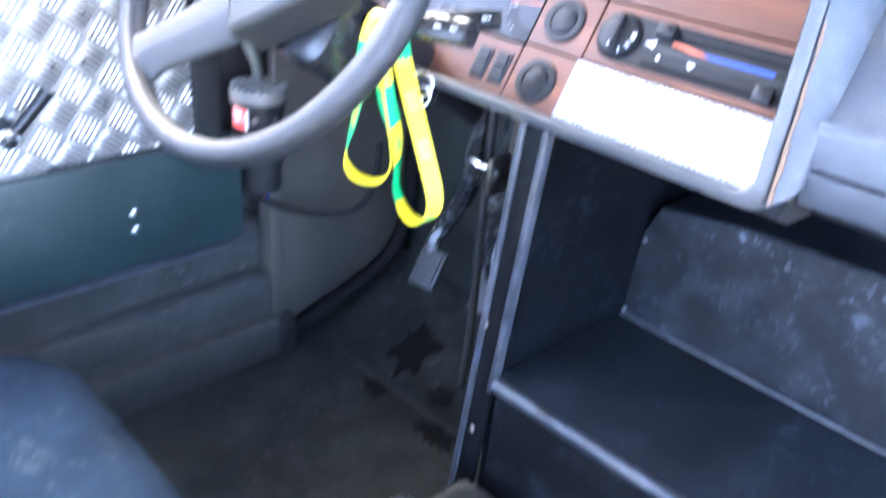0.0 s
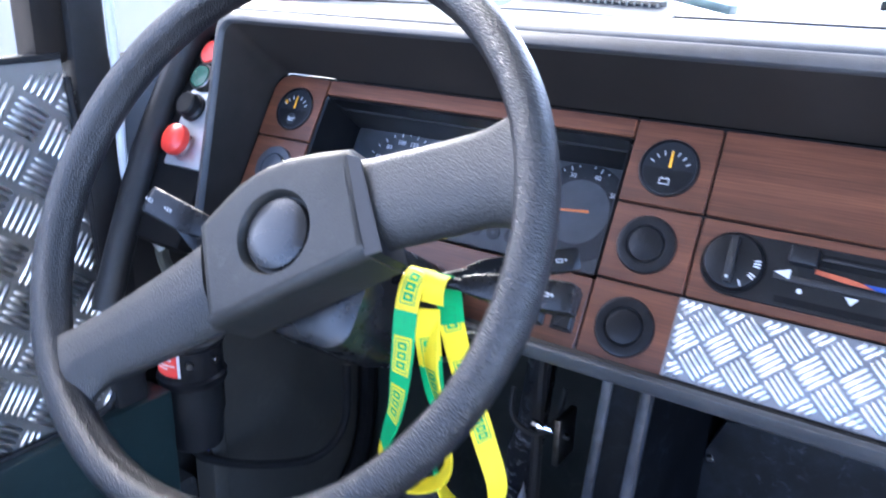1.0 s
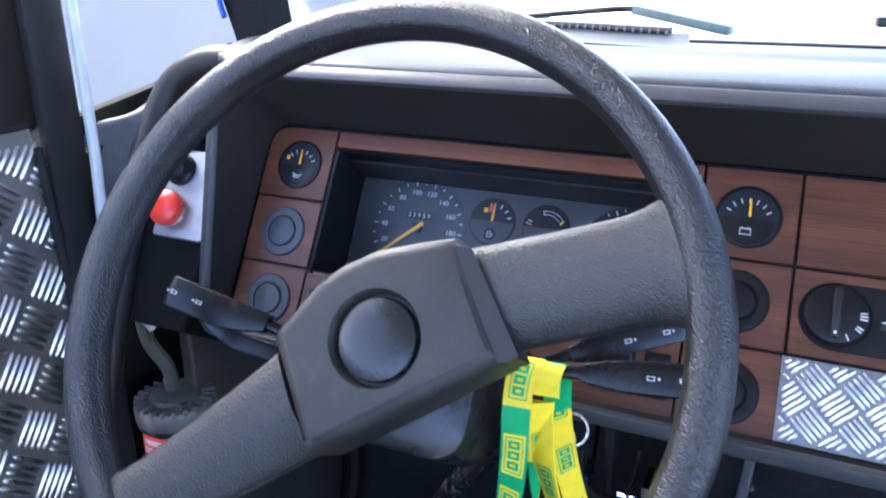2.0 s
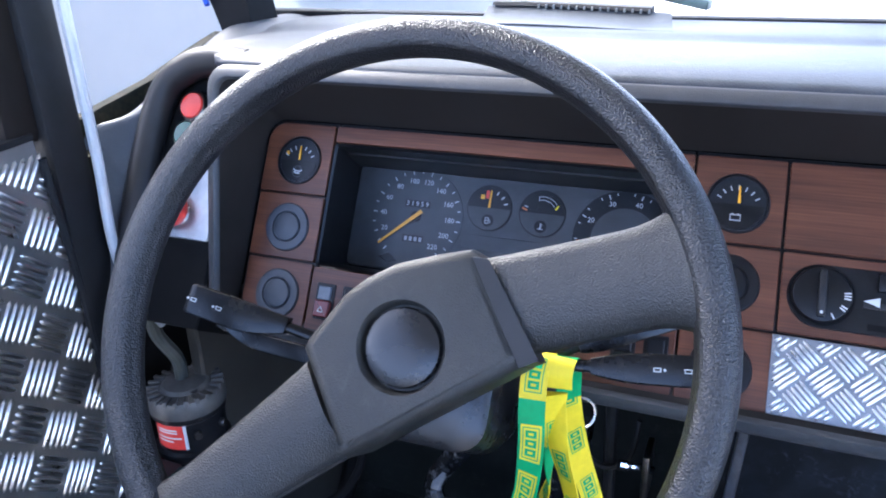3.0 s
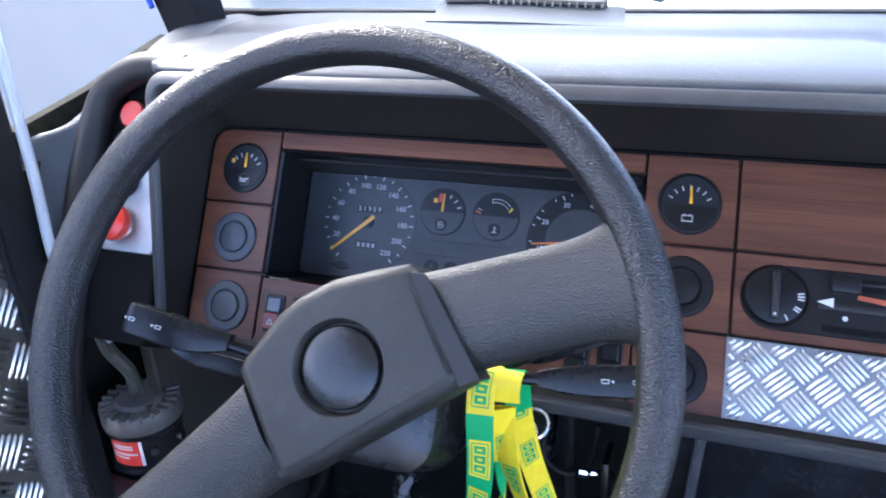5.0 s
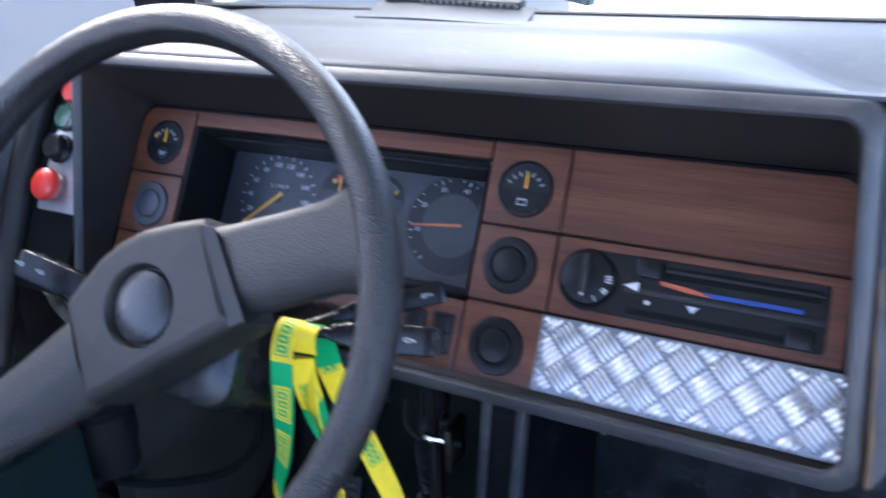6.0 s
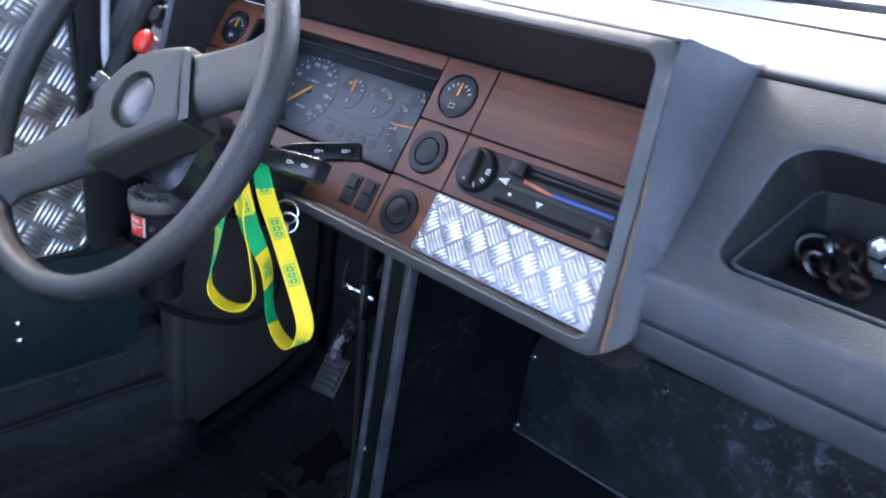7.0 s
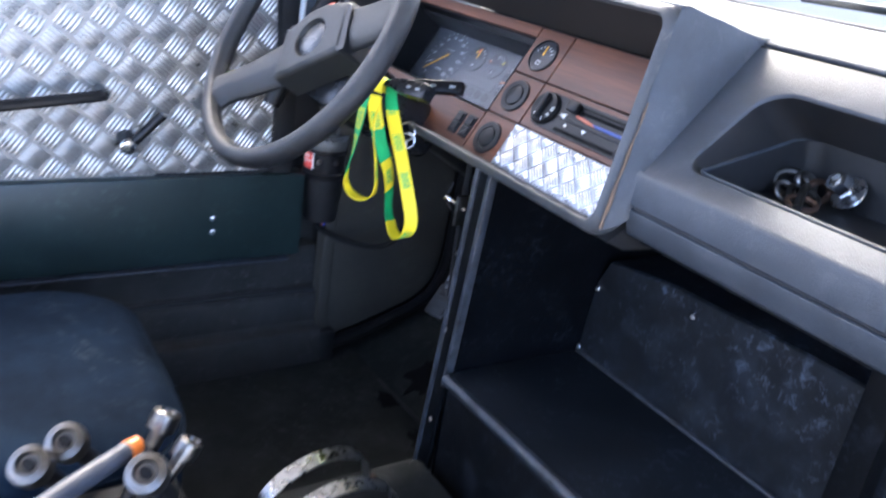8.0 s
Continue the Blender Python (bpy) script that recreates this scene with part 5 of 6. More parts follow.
part("grip_dot", b, M_WHITE, knob, smooth=False)
for a, n in ((-62, 1), (-30, 2), (2, 3)):
    b = B()
    for k in range(n):
        aa = radians(a + 7 * (k - (n - 1) / 2))
        bar2d(b, m, 0.0185 * math.cos(aa), 0.0185 * math.sin(aa), 0.0050, 0.0011, math.degrees(aa), 0.0080)
    part("speed_mark", b, M_WHITE, knob, smooth=False)
part("shelf", box(B(), (0.1360, -0.0026, -0.1145), (0.2850, -0.001, -0.1095), PM, bevel=0.0006), M_DARK, heat)
for x0, x1, z0, z1 in ((0.1660, 0.2800, -0.0985, -0.0940), (0.1660, 0.2800, -0.0912, -0.0888), (0.1400, 0.2640, -0.1315, -0.1265)):
    part("slot", box(B(), (x0, -0.0016, z0), (x1, -0.001, z1), PM), M_MATT, heat, smooth=False)
part("slot_rail", box(B(), (0.1660, -0.0028, -0.0938), (0.2840, -0.001, -0.0914), PM, bevel=0.0006), M_DARK, heat)
part("colour_strip", slab(B(), [(0.1640, -0.1045), (0.1860, -0.1072), (0.2040, -0.1078), (0.1960, -0.1048), (0.1860, -0.1030), (0.1640, -0.1010)], -0.0022, -0.001, PM, 0.0002), M_HEATRED, heat, "faded orange strip")
part("colour_strip", slab(B(), [(0.2045, -0.1080), (0.2690, -0.1082), (0.2690, -0.1046), (0.1965, -0.1046)], -0.0022, -0.001, PM, 0.0002), M_HEATBLUE, heat, "blue strip")
part("slider", box(B(), (0.1450, -0.0100, -0.1010), (0.1650, -0.001, -0.0870), PM, bevel=0.0015), M_BLACK, heat, "upper slider grip")
part("slider", box(B(), (0.2600, -0.0100, -0.1345), (0.2780, -0.001, -0.1200), PM, bevel=0.0015), M_BLACK, heat, "lower slider grip")
b = B()
q = [(0.1360, -0.1090), (0.1475, -0.1128), (0.1475, -0.1052)]
quadstrip(b, [[PM @ Vector((x, y, z)) for x, z in q] for y in (-0.0012, -0.0030)], cap=True)
part("symbol", b, M_WHITE, heat, smooth=False)
b = B()
lathe(b, [(0.0019, 0.0), (0.0019, 0.0014), (0.0001, 0.0014)], face_out(0.1560, -0.1200, -0.0012), 12)
part("symbol", b, M_WHITE, heat, smooth=False)
b = B()
q = [(0.1865, -0.1170), (0.1955, -0.1170), (0.1910, -0.1225)]
quadstrip(b, [[PM @ Vector((x, y, z)) for x, z in q] for y in (-0.0010, -0.0024)], cap=True)
part("symbol", b, M_WHITE, heat, smooth=False)

# switch pod by the window: steel plate, red mushroom, black key knob, green and red lenses
PODY = -0.037
pod = thing("switch_plate", PM @ Vector((-0.50, PODY, -0.14)), "small steel plate with mushroom button and key switch", "switch plate")
part("plate", slab(B(), rrect(-0.519, -0.142, -0.457, -0.050, 0.004, 4), PODY - 0.002, PODY + 0.002, PM), M_PLATE, pod)
m = face_out(-0.5000, -0.1150, PODY + 0.003)
btn = part("mushroom_button", lathe(B(), [(0.0145, 0.010), (0.0175, 0.011), (0.0185, 0.015), (0.0175, 0.020), (0.0135, 0.0235), (0.006, 0.025), (0.0001, 0.0253)], m, 32), M_RED, pod, "red mushroom push button")
part("collar", lathe(B(), [(0.0165, 0.0), (0.0165, 0.004), (0.0135, 0.006), (0.0125, 0.011)], m, 28), M_STEEL, btn)
m = face_out(-0.5020, -0.0720, PODY - 0.002)
part("key_switch", lathe(B(), [(0.0165, 0), (0.0165, 0.004), (0.0140, 0.006), (0.0138, 0.014), (0.0120, 0.016), (0.0001, 0.016)], m, 28), M_BLACK, pod, "black key switch")
for z, mt_, lb in ((-0.0352, M_GREENLENS, "green"), (-0.0040, M_RED, "red")):
    m = face_out(-0.5030 + 0.035 * z, z, PODY)
    t = thing("indicator_lamp", m.translation, "round %s push-lamp in a black ring" % lb, "indicator lamp", "push-lamps on the switch pod")
    part("ring", lathe(B(), [(0.0165, 0), (0.0168, 0.004), (0.0158, 0.008), (0.0144, 0.009), (0.0142, 0.006)], m, 28), M_DARKSTEEL, t)
    part("lens", lathe(B(), [(0.0142, 0.003), (0.0140, 0.0085), (0.0128, 0.0100), (0.0001, 0.0105)], m, 28), mt_, t)

# air vent let into the dashboard top
vent = thing("air_vent", (-0.165, 0.23, 0.933), "loose dark air-vent panel lying on the dashboard top", "air vent")


def vent_sheet(u, v):
    """The loose panel: bent up from its front edge towards the slot; u across, v back."""
    x = -0.280 + 0.228 * u - 0.012 * v
    y = 0.205 - 0.017 * u + (0.070 + 0.012 * (1 - u)) * v
    return Vector((x, y, 0.9345 + 0.0012 * math.sin(5 * u) + 0.0095 * v ** 2.2 - 0.0008 * math.sin(math.pi * v)))


part("panel", thicken(grid(B(), vent_sheet, 14, 10), 0.0022), M_PAD, vent, angle=60)
bm = B()
quadstrip(bm, [[vent_sheet(u, 1.0) + Vector(q) for q in ((0, -0.004, 0.0012), (0, -0.002, 0.0048), (0, 0.020, 0.0052), (0, 0.024, -0.010), (0, 0.012, -0.0085), (0, 0.006, 0.0010))] for u in (0.03, 0.25, 0.5, 0.75, 0.90)], cap=True)
part("raised_lip", bm, M_VENTTOP, vent, "brown-grey upper lip", smooth=False)
bm = B()
quadstrip(bm, [[vent_sheet(u, 0.93) + Vector(q) for q in ((0, 0.0, 0.0014), (0, 0.0, 0.0026), (0, 0.010, 0.0026), (0, 0.010, 0.0))] for u in (0.05, 0.35, 0.65, 0.89)], cap=True)
part("slot", bm, M_BLACK, vent, smooth=False)
for k in range(15):
    p = vent_sheet(0.30 + 0.042 * k, 0.93)
    part("slat", box(B(), (-0.0011, -0.0022, 0.0), (0.0011, 0.006, 0.0046), Matrix.Translation(p)), M_VENTSLAT, vent, smooth=False)

# wipers outside the glass
for k, (p0, p1, tip, lb) in enumerate((((-0.32, 0.42, 0.945), (-0.16, 0.40, 0.960), (-0.033, 0.368, 0.938), "grey-green wiper blade resting low on the windscreen"),
                                       ((0.62, 0.50, 0.93), (0.40, 0.46, 0.955), (0.12, 0.40, 0.950), "black wiper lying along the windscreen's foot"))):
    t = thing("wiper", p0, lb, "wiper", "windscreen wipers")
    part("arm", tube(B(), smooth_path([p0, p1, (Vector(p1) + Vector(tip)) / 2], 6), 0.004, 8), M_BLACK, t)
    d = (Vector(tip) - Vector(p1)).normalized()
    bm = B()
    mm = along(tuple(Vector(tip) - d * (0.13 if k == 0 else 0.45)), tip)
    box(bm, (-0.010, -0.006, 0), (0.010, 0.006, 0.13 if k == 0 else 0.45), mm, bevel=0.002)
    part("blade", bm, M_BLADE if k == 0 else M_BLACK, t)


# ================================================================ lanyards on the stalk
def ribbon(name, pts, dirs, tone, parent, width=0.0185, marks=()):
    """A thin woven band through points, its width along dirs; tone(f) picks yellow or green along it."""
    p = smooth_path(pts, 8)
    d = smooth_path(dirs, 8)
    n = len(p)
    ls = [0.0]
    for a, b in zip(p, p[1:]):
        ls.append(ls[-1] + (b - a).length)
    frames = []
    for i in range(n):
        t = (p[min(i + 1, n - 1)] - p[max(i - 1, 0)]).normalized()
        w = (d[i] - t * d[i].dot(t)).normalized()
        nr = t.cross(w).normalized()
        frames.append((p[i], t, w, nr))
    start = 0
    for i in range(1, n + 1):
        if i == n or tone(ls[i] / ls[-1]) != tone(ls[start] / ls[-1]):
            seg = frames[start:min(i + 1, n)]
            if len(seg) > 1:
                b = B()
                quadstrip(b, [[q + w * (sx * width / 2) + nr * (sz * 0.0005) for sx, sz in ((-1, -1), (1, -1), (1, 1), (-1, 1))] for q, t, w, nr in seg], cap=True)
                k = tone(ls[start] / ls[-1])
                part(name, b, M_GREENRIB if k else M_YELLOW, parent, "green band" if k else "yellow band", angle=60)
            start = i
    # printed badges: a frame and three bars across it
    for f, back in marks:
        i = min(range(n), key=lambda k: abs(ls[k] / ls[-1] - f))

        def at(x, y, lift, side):
            """A point printed on the band, x along it from the badge's middle and y across."""
            k = min(range(n), key=lambda k: abs(ls[k] - ls[i] - x))
            q, t, wd, nr = frames[k]
            return q + t * (x - (ls[k] - ls[i])) + wd * y + nr * side * (0.0005 + lift)

        for side in (1, -1):
            xs_ = [-0.0150 + 0.006 * k for k in range(6)]
            if back:
                b = B()
                quadstrip(b, [[at(x, y, 0.0002, side) for y in (-0.0078, 0.0078)] for x in xs_], close=False)
                part("badge_ground", b, M_YELLOW, parent)
            b = B()
            edge = [(x, -1) for x in xs_] + [(x, 1) for x in reversed(xs_)]
            quadstrip(b, [[at(x * 0.88, s * 0.0064, 0.0005, side) for x, s in edge], [at(x * 0.82, s * 0.0056, 0.0005, side) for x, s in edge]])
            part("badge_frame", b, M_GREENRIB, parent)
            for s in (-1, 0, 1):
                b = B()
                ring_ = [(-0.0030, -0.0042), (0.0030, -0.0042), (0.0030, 0.0042), (-0.0030, 0.0042)]
                quadstrip(b, [[at(s * 0.0076 + x, y, 0.0005, side) for x, y in ring_], [at(s * 0.0076 + x * 0.35, y * 0.45, 0.0005, side) for x, y in ring_]])
                part("badge_block", b, M_GREENRIB, parent)


lan = thing("lanyard", (-0.067, -0.205, 0.765), "yellow and green woven lanyard hung over the stalk", "lanyard", "lanyards on the stalk")
ribbon("ribbon", [(-0.0733, -0.206, 0.7423), (-0.074, -0.207, 0.758), (-0.075, -0.2140, 0.7665), (-0.0765, -0.2250, 0.758), (-0.0765, -0.2330, 0.735), (-0.0755, -0.2385, 0.700), (-0.0790, -0.2415, 0.660), (-0.0890, -0.2425, 0.625), (-0.0940, -0.2400, 0.602), (-0.0850, -0.2330, 0.587), (-0.0690, -0.2240, 0.584), (-0.0520, -0.2180, 0.594), (-0.0450, -0.2170, 0.616), (-0.0500, -0.2200, 0.655), (-0.0585, -0.2240, 0.695), (-0.0660, -0.2170, 0.738)],
       [(1, 0.1, 0), (1, 0.1, 0), (1, 0.1, 0), (1, 0.1, 0), (1, 0.1, 0), (0.99, 0, 0), (0.92, -0.35, 0), (0.8, -0.6, 0), (0.7, -0.7, 0), (0.6, -0.8, 0), (0.5, -0.85, 0), (0.6, -0.8, 0), (0.75, -0.65, 0), (0.8, -0.55, 0), (0.9, -0.4, 0), (0.97, -0.1, 0)],
       lambda f: 0.145 < f < 0.44, lan, 0.0195, [(0.11, True), (0.235, True), (0.33, True), (0.74, False), (0.86, False)])
lan2 = thing("lanyard", (-0.055, -0.190, 0.745), "yellow and green woven lanyard with a key ring", "lanyard", "lanyards on the stalk")
ribbon("ribbon", [(-0.060, -0.2232, 0.746), (-0.060, -0.2230, 0.758), (-0.059, -0.2165, 0.7662), (-0.058, -0.2060, 0.758), (-0.058, -0.1960, 0.715), (-0.054, -0.178, 0.660), (-0.044, -0.164, 0.605), (-0.034, -0.156, 0.560), (-0.038, -0.157, 0.535), (-0.056, -0.160, 0.521), (-0.082, -0.158, 0.526), (-0.096, -0.160, 0.550), (-0.088, -0.168, 0.585), (-0.076, -0.182, 0.625), (-0.069, -0.205, 0.670), (-0.064, -0.221, 0.715), (-0.062, -0.2265, 0.742)],
       [(1, 0.1, 0), (1, 0.1, 0), (1, 0.1, 0), (0.95, 0.2, 0), (0.75, 0.62, 0.15), (0.66, 0.74, 0.2), (0.6, 0.8, 0.2), (0.45, 0.9, 0.2), (0.3, 0.9, 0.2), (0.0, 1, 0.1), (-0.3, 0.95, 0), (-0.45, 0.88, 0), (-0.45, 0.88, 0), (-0.3, 0.95, 0), (0.2, 0.95, 0), (0.6, 0.8, 0), (0.85, 0.5, 0)],
       lambda f: 0.045 < f < 0.13 or 0.60 < f < 0.70 or 0.80 < f < 0.90, lan2, 0.0195, [(0.12, False), (0.225, False), (0.335, False), (0.50, False), (0.75, True), (0.93, True)])
for c, r, turn in (((-0.056, -0.170, 0.690), 0.013, 30), ((-0.060, -0.165, 0.675), 0.011, 75)):
    bm = B()
    mm = pose(*c, 75, 0, turn)
    tube(bm, [mm @ Vector((r * math.cos(2 * math.pi * i / 28), r * math.sin(2 * math.pi * i / 28), 0)) for i in range(28)], 0.0012, 8, closed=True)
    part("key_ring", bm, M_STEEL, lan2, "steel ring")
part("key_blade", box(B(), (-0.0585, -0.171, 0.640), (-0.0525, -0.169, 0.678), bevel=0.0007), M_STEEL, lan2)

# ================================================================ footwell
can = thing("fluid_reservoir", (-0.566, -0.04, 0.435), "black ribbed brake-fluid unit with red label on a tube", "reservoir")
CC = Vector((-0.577, -0.048, 0.006))
Mc = Matrix.Translation(CC)
part("body", lathe(B(), [(0.044, 0.435), (0.0465, 0.440), (0.0465, 0.447), (0.0425, 0.450), (0.0425, 0.490), (0.0465, 0.494), (0.0465, 0.502)], Mc, 40), M_BLACK, can)
part("lid", lathe(B(), [(0.0470, 0.500), (0.0480, 0.504), (0.0480, 0.516), (0.0455, 0.522), (0.0300, 0.524), (0.0260, 0.528), (0.0001, 0.529)], Mc, 40), M_CAST, can, "cast grey lid")
for k in range(22):
    a = 360 * k / 22
    part("rib", box(B(), (0.0320, -0.0026, 0.5185), (0.0470, 0.0026, 0.5262), Mc @ Matrix.Rotation(radians(a), 4, "Z"), bevel=0.001), M_CAST, can)
part("hose_stub", lathe(B(), [(0.0085, 0.526), (0.0085, 0.540), (0.0070, 0.541)], Matrix.Translation((CC.x - 0.008, CC.y + 0.006, 0)), 16), M_CAST, can)
for dx, dy in ((0.004, -0.021), (-0.022, -0.006), (0.010, 0.020)):
    part("bolt", lathe(B(), [(0.0042, 0.526), (0.0042, 0.5305), (0.0034, 0.5315), (0.0001, 0.5315)], Matrix.Translation((CC.x + dx, CC.y + dy, 0)), 6), M_DARKSTEEL, can)
part("port", lathe(B(), [(0.0075, 0.527), (0.0070, 0.533), (0.0035, 0.533), (0.003, 0.529)], Matrix.Translation((CC.x + 0.020, CC.y - 0.010, 0)), 14), M_BLACK, can)
part("label", grid(B(), lambda u, v: Mc @ Vector((0.0432 * math.cos(radians(-117 + 60 * u)), 0.0432 * math.sin(radians(-117 + 60 * u)), 0.4565 + 0.034 * v)), 12, 1), M_LABELRED, can, "red printed label")
b = B()
for z, u0, u1 in ((0.483, 0.12, 0.75), (0.4795, 0.12, 0.75), (0.472, 0.1, 0.85), (0.467, 0.1, 0.6)):
    grid(b, lambda u, v: Mc @ Vector((0.0437 * math.cos(radians(-117 + 60 * (u0 + (u1 - u0) * u))), 0.0437 * math.sin(radians(-117 + 60 * (u0 + (u1 - u0) * u))), z + 0.0022 * v)), 8, 1)
part("label_bars", b, M_WHITE, can)
part("label_edge", grid(B(), lambda u, v: Mc @ Vector((0.0434 * math.cos(radians(-62 + 5 * u)), 0.0434 * math.sin(radians(-62 + 5 * u)), 0.4565 + 0.034 * v)), 3, 1), M_WHITE, can)
part("standpipe", lathe(B(), [(0.020, 0.335), (0.034, 0.337), (0.036, 0.345), (0.037, 0.38), (0.041, 0.39), (0.041, 0.436)], Mc, 28), M_RUBBER, can, "black sleeve below the unit")
for a in (-40, 5):
    part("lug", rod(B(), Mc @ Vector((0.043 * math.cos(radians(a)), 0.043 * math.sin(radians(a)), 0.476)), Mc @ Vector((0.050 * math.cos(radians(a)), 0.050 * math.sin(radians(a)), 0.476)), 0.005), M_DARKSTEEL, can)
bm = B()
tube(bm, smooth_path([(CC.x - 0.008, CC.y + 0.006, 0.536), (-0.578, -0.052, 0.57), (-0.590, -0.065, 0.61), (-0.575, -0.080, 0.67), (-0.555, -0.085, 0.72), (-0.552, -0.08, 0.78)], 6), 0.0085, 10)
tagged(part("hose", bm, M_HOSE, None), "grey-green rubber hose rising from the reservoir", "hose")


def pedal(name, c, arm, label, w=0.054, h=0.070):
    """A ribbed rubber pad on a cranked steel arm; c: the pad's middle."""
    t = thing(name, c, label, "pedal", "foot pedals")
    m = Matrix.Translation(c) @ pose(0, 0, 0, -38, 0, 12)
    pad = part("pad", box(B(), (-w / 2, -0.006, -h / 2), (w / 2, 0.006, h / 2), m, bevel=0.004), M_PEDAL, t, "ribbed black rubber pad")
    for k in range(5):
        z = -h / 2 + 0.014 + k * (h - 0.028) / 4
        part("rib", box(B(), (-w / 2 + 0.006, -0.0105, z - 0.0035), (w / 2 - 0.006, -0.005, z + 0.0035), m, bevel=0.0012), M_PEDAL, pad)
    p = smooth_path(arm, 8)
    bm = B()
    tube(bm, p, [0.0195 - 0.003 * abs(2 * i / len(p) - 1) for i in range(len(p))], 10, flat=0.85)
    part("arm", bm, M_ARM, t, "worn black steel arm")
    # the arm's highlight, put on as a pale strip along part of it
    bm = B()
    k = len(p)
    tube(bm, [q + Vector((0.008, -0.012, 0.008)) for q in p[k // 7:k * 4 // 10]], 0.0080, 8, flat=0.6)
    part("glint_strip", bm, M_GLINT, t, "pale strip painted as the arm's glint")
    return t


pedal("brake_pedal", (-0.318, 0.130, 0.240), [(-0.325, 0.142, 0.246), (-0.342, 0.160, 0.270), (-0.334, 0.168, 0.297), (-0.311, 0.168, 0.333), (-0.285, 0.160, 0.371), (-0.258, 0.145, 0.410), (-0.232, 0.125, 0.457), (-0.215, 0.11, 0.50), (-0.20, 0.11, 0.65)], "black ribbed brake pedal on a cranked arm")
pedal("accelerator_pedal", (-0.147, 0.100, 0.285), [(-0.147, 0.108, 0.305), (-0.140, 0.092, 0.37), (-0.125, 0.066, 0.44), (-0.109, 0.052, 0.49), (-0.10, 0.06, 0.62)], "black ribbed accelerator pedal on a straight arm")

lever = thing("catch_lever", (-0.02, -0.095, 0.59), "small bright steel catch lever under the dashboard", "lever")
part("lever_rod", tube(B(), smooth_path([(-0.034, -0.100, 0.594), (-0.026, -0.096, 0.591), (-0.016, -0.088, 0.586), (-0.006, -0.080, 0.580)], 5), [0.0052] * 5 + [0.0036] * 11, 10), M_CHROME, lever)
part("lever_bracket", box(B(), (-0.014, -0.094, 0.555), (-0.008, -0.060, 0.602), bevel=0.001), M_DARKSTEEL, lever)
bm = B()
tube(bm, smooth_path([(-0.075, -0.06, 0.60), (-0.07, -0.07, 0.575), (-0.05, -0.065, 0.56), (-0.03, -0.06, 0.575), (-0.025, -0.05, 0.61)], 6), 0.003, 8)
tagged(part("cable", bm, M_RUBBER, None), "thin black cable drooping under the dashboard", "cable")
bm = B()
tube(bm, smooth_path([(-0.052, -0.05, 0.655), (-0.050, -0.052, 0.50), (-0.052, -0.045, 0.35), (-0.06, -0.04, 0.22)], 6), 0.006, 8)
tagged(part("cable", bm, M_RUBBER, None), "black cable running down beside the partition", "cable")

# oil stains soaked into the floor covering
STAINS = ((-0.352, 0.150, 0.036, 0.055, 1), (-0.342, 0.044, 0.026, 0.018, 2), (-0.235, 0.104, 0.026, 0.020, 3), (-0.175, 0.040, 0.040, 0.026, 4))


def toe_height(y):
    """The floor's height, level up to the joint and sloping beyond it."""
    return 0.0 if y < 0.07 else 0.003 + 0.418 * (y - 0.072)


stains = thing("oil_stain", (-0.36, 0.14, 0.0), "black oil stains soaked into the floor", "stain", kind="stuff")
for cx, cy, rx, ry, sd in STAINS:
    b = B()
    pts = []
    for i in range(48):
        a = 2 * math.pi * i / 48
        k = 1 + 0.7 * noise.noise(Vector((2 * math.cos(a), 2 * math.sin(a), 7.3 * sd))) + 0.3 * noise.noise(Vector((6 * math.cos(a), 6 * math.sin(a), 3.1 * sd)))
        pts.append((cx + rx * k * math.cos(a), cy + ry * k * math.sin(a)))
    quadstrip(b, [[Vector((x, y, toe_height(y) - 0.002)) for x, y in pts], [Vector((x, y, toe_height(y) + 0.0012)) for x, y in pts]], cap=True)
    part("stain", b, M_STAIN, stains, smooth=False)

# ================================================================ driver's seat and what stands beside it
seat = thing("driver_seat", (-0.155, -0.75, 0.0), "driver's seat with dark blue-grey cloth cushion", "seat")


bm = B()
loops = []
for z, d, r in ((0.205, 0.012, 0.08), (0.215, 0.0, 0.09), (0.285, -0.004, 0.10), (0.318, 0.002, 0.10), (0.338, 0.014, 0.095), (0.352, 0.036, 0.085), (0.361, 0.075, 0.07), (0.366, 0.13, 0.05)):
    loops.append([Vector((x, y, z + (0.006 * math.cos((x + 0.155) * 9) if z > 0.33 else 0))) for x, y in rrect(-0.375 + d, -0.99 + d, 0.100 - d, -0.495 - d, r * 1.3, 7)])
quadstrip(bm, loops, cap=True)
part("cushion", bm, M_FABRIC, seat, "dark blue-grey cloth cushion", angle=70)
bm = B()
tube(bm, smooth_path([(-0.30, -0.497, 0.308), (-0.02, -0.497, 0.308), (0.066, -0.535, 0.306), (0.100, -0.63, 0.306), (0.100, -0.90, 0.306)], 8), 0.005, 8)
part("piping", bm, M_FABRIC, seat)
part("side_shell", box(B(), (0.070, -0.96, 0.12), (0.098, -0.560, 0.285), bevel=0.012), M_SEATSIDE, seat, "grey plastic side shell")
part("pedestal", box(B(), (-0.33, -0.93, 0.0), (0.01, -0.56, 0.21), bevel=0.01), M_BOX, seat)

ctl = thing("lever_console", (0.20, -0.62, 0.175), "black lever console with bright metal knobs beside the seat", "lever console")
part("box", box(B(), (0.125, -0.86, 0.175), (0.30, -0.54, 0.325), bevel=0.012), M_BOX, ctl)


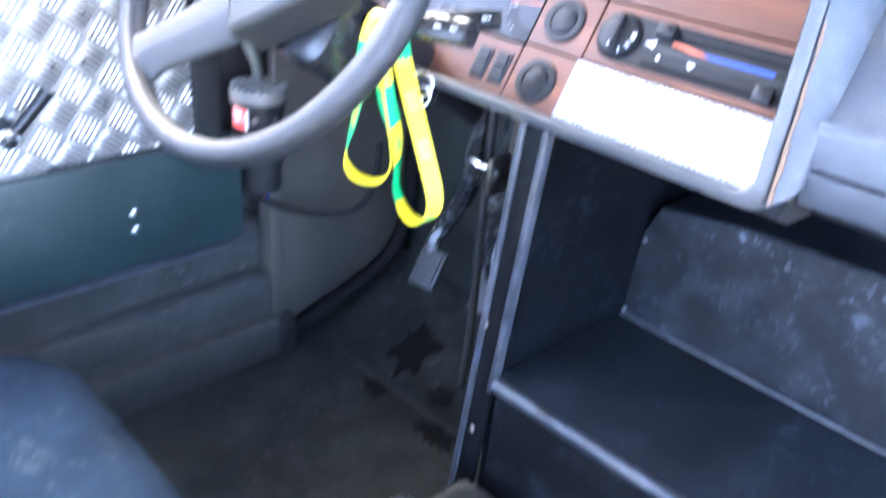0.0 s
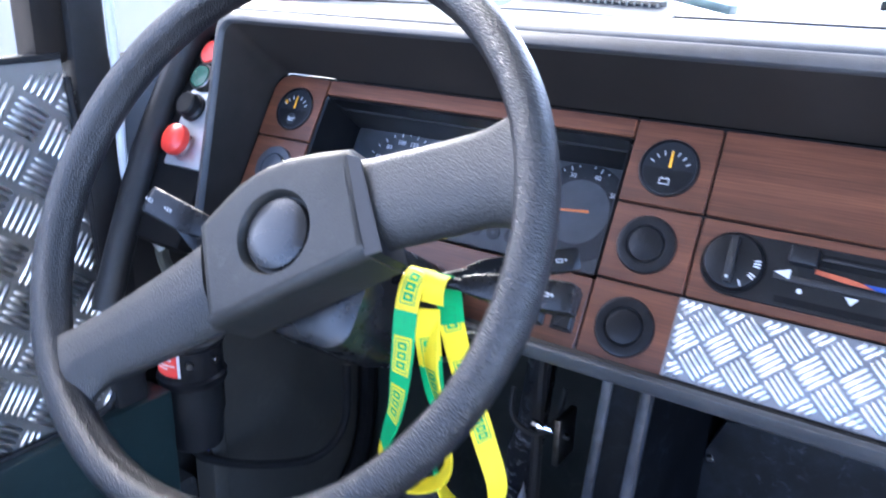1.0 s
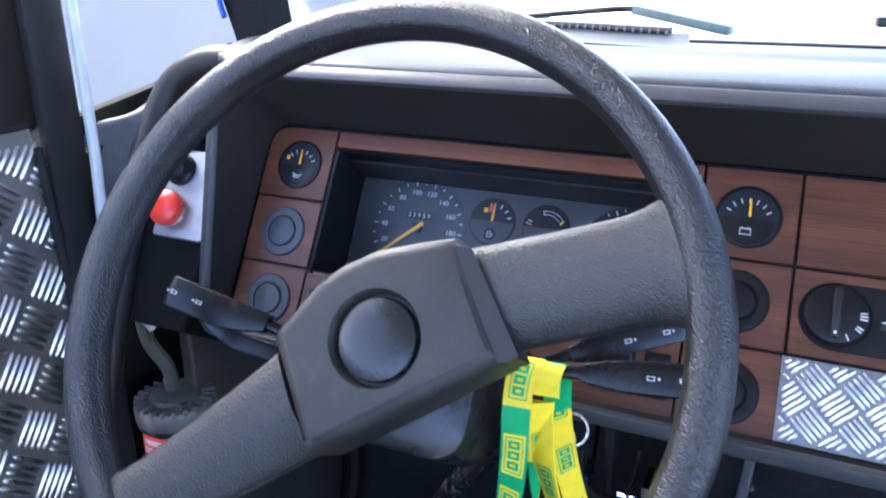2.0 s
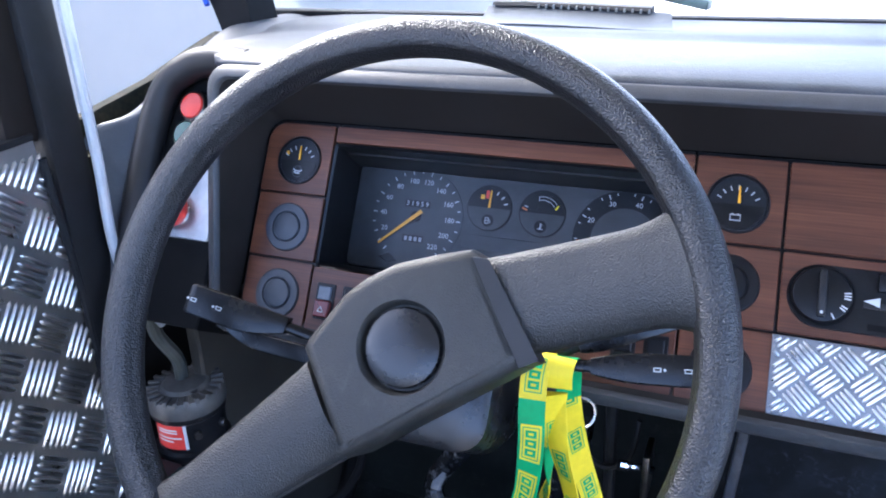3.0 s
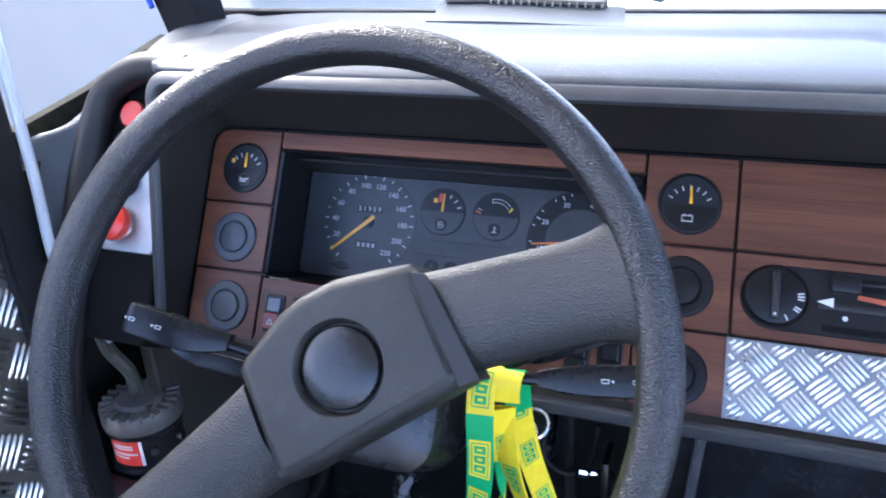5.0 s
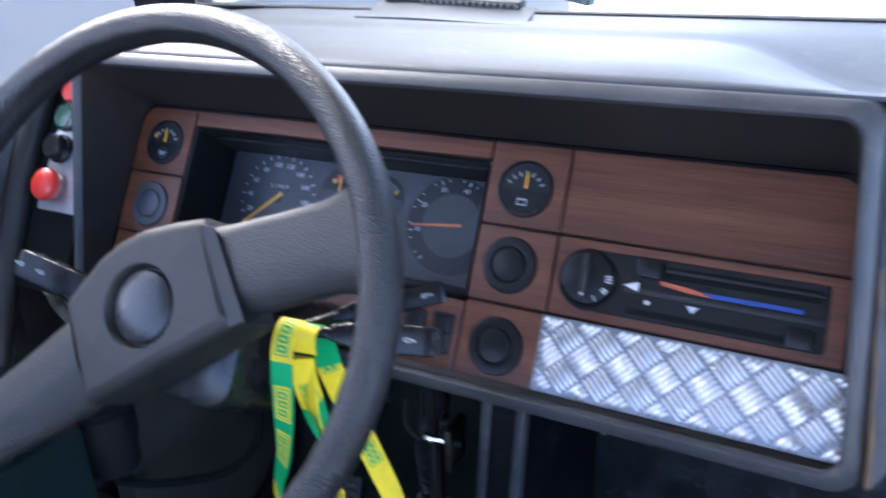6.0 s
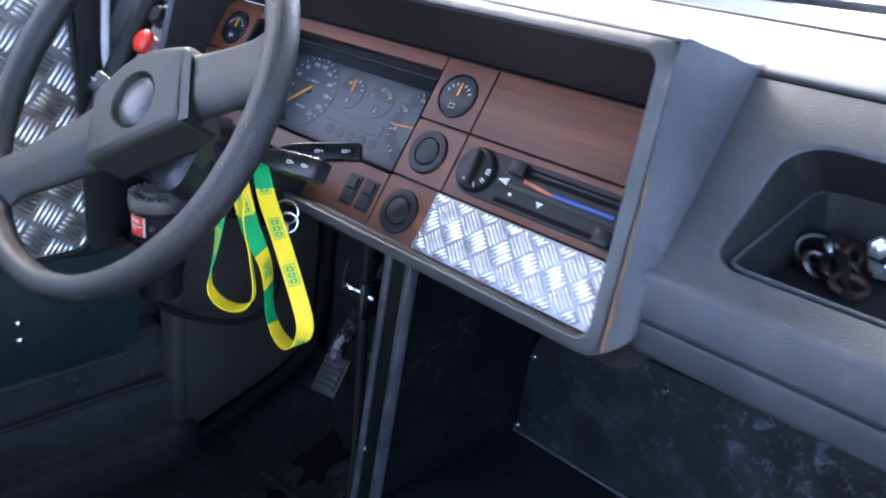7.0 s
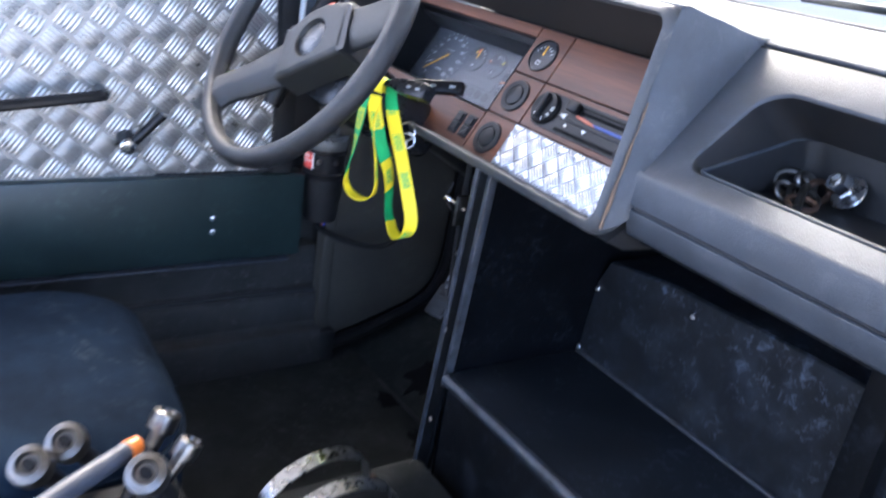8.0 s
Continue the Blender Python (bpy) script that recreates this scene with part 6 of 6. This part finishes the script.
def turned_knob(x, y, z, r, tilt, turn, mat=M_DARKSTEEL):
    m = pose(x, y, z, tilt, 0, turn)
    k = part("knob", lathe(B(), [(r * 0.55, -0.03), (r * 0.6, -0.012), (r, -0.010), (r * 1.05, 0.0), (r, 0.010), (r * 0.62, 0.0125), (r * 0.5, 0.008), (0.0001, 0.007)], m, 28), mat, ctl, "bright metal knob")
    part("knob_socket", lathe(B(), [(r * 0.34, 0.0086), (r * 0.32, 0.0100), (0.0001, 0.0096)], m, 20), M_BLACK, k)
    part("stem", lathe(B(), [(r * 0.5, -0.10), (r * 0.5, -0.028)], m, 16), M_BLACK, k)


turned_knob(0.155, -0.563, 0.420, 0.016, -28, 20)
turned_knob(0.207, -0.552, 0.415, 0.014, -35, 10)
turned_knob(0.241, -0.600, 0.420, 0.021, 40, 55)
turned_knob(0.162, -0.663, 0.420, 0.020, 40, 55)
turned_knob(0.189, -0.700, 0.420, 0.020, 40, 55)
bm = B()
tube(bm, [(0.272, -0.735, 0.415), (0.235, -0.672, 0.420), (0.198, -0.612, 0.422)], [0.011, 0.012, 0.011], 12)
lv = part("lever", bm, M_SEATSIDE, ctl, "grey lever")
part("lever_tip", rod(B(), (0.198, -0.612, 0.422), (0.190, -0.598, 0.422), 0.0115, 0.010), M_ORANGE, lv, "orange tip")
for k, (x0, x1, y0, y1) in enumerate(((0.104, 0.070, -0.425, -0.235), (0.160, 0.150, -0.415, -0.230))):
    t = thing("steel_strap", (x0, y0, 0.175), "arched worn steel strap fixed over the raised floor", "strap", "steel straps on the raised floor")
    bm = B()
    loops = []
    for i in range(31):
        f = i / 30
        p = Vector((x0 + (x1 - x0) * f, y0 + (y1 - y0) * f, 0.176 + 0.078 * max(0.0, math.sin(math.pi * f)) ** 0.36))
        w = Vector((1, 0.25, -0.25)).normalized() * 0.011
        up = Vector((0, 0, 0.003))
        loops.append([p - w, p + w, p + w + up, p - w + up])
    quadstrip(bm, loops, cap=True)
    part("strap", bm, M_STEEL, t)
    part("strap_bolt", lathe(B(), [(0.0001, 0.006), (0.006, 0.005), (0.008, 0.0)], Matrix.Translation((x1, y1 + 0.008, 0.178)), 6), M_RUST, t, "rusty bolt")

# ================================================================ things lying in the tray
bolt = thing("socket_nut", (0.463, 0.085, 0.748), "bright steel nut with a wide washer standing in the tray", "nut")
mb = pose(0.463, 0.090, 0.7685, 58, 0, -20)
part("washer", lathe(B(), [(0.0090, 0.0), (0.0205, 0.0), (0.0210, 0.0012), (0.0200, 0.0022), (0.0090, 0.0022)], mb, 32, cap=False), M_STEEL, bolt, "wide steel washer")
part("shank", lathe(B(), [(0.007, 0.0), (0.007, 0.020)], mb, 16), M_STEEL, bolt)
part("hex", lathe(B(), [(0.0120, 0.010), (0.0128, 0.012), (0.0128, 0.026), (0.0120, 0.028), (0.0085, 0.028), (0.0080, 0.018), (0.0001, 0.018)], mb, 6), M_CHROME, bolt, "bright hexagon")
keys = thing("shackle_bunch", (0.425, 0.05, 0.748), "bunch of dark oily shackles and rings in the tray", "shackles")
for (x, y, z), r, th, ax, mt_ in (((0.408, 0.066, 0.762), 0.019, 0.0042, (70, 10, 20), M_OILY), ((0.422, 0.070, 0.768), 0.013, 0.0040, (60, 30, 60), M_DARKSTEEL), ((0.436, 0.050, 0.758), 0.017, 0.0036, (25, 20, 10), M_OILY),
                                  ((0.450, 0.028, 0.756), 0.016, 0.0034, (20, 0, 60), M_RUST), ((0.432, 0.082, 0.760), 0.016, 0.0040, (80, 0, 75), M_RUST), ((0.416, 0.046, 0.757), 0.012, 0.0032, (30, 40, 0), M_DARKSTEEL)):
    bm = B()
    mm = pose(x, y, z, *ax)
    tube(bm, [mm @ Vector((r * math.cos(2 * math.pi * i / 24), 0.75 * r * math.sin(2 * math.pi * i / 24), 0)) for i in range(24)], th, 8, closed=True)
    part("shackle", bm, mt_, keys)
bm = B()
tube(bm, smooth_path([(0.425, 0.07, 0.764), (0.435, 0.05, 0.766), (0.445, 0.03, 0.758), (0.456, 0.012, 0.753)], 5), 0.0052, 8)
part("shackle_pin", bm, M_OILY, keys)
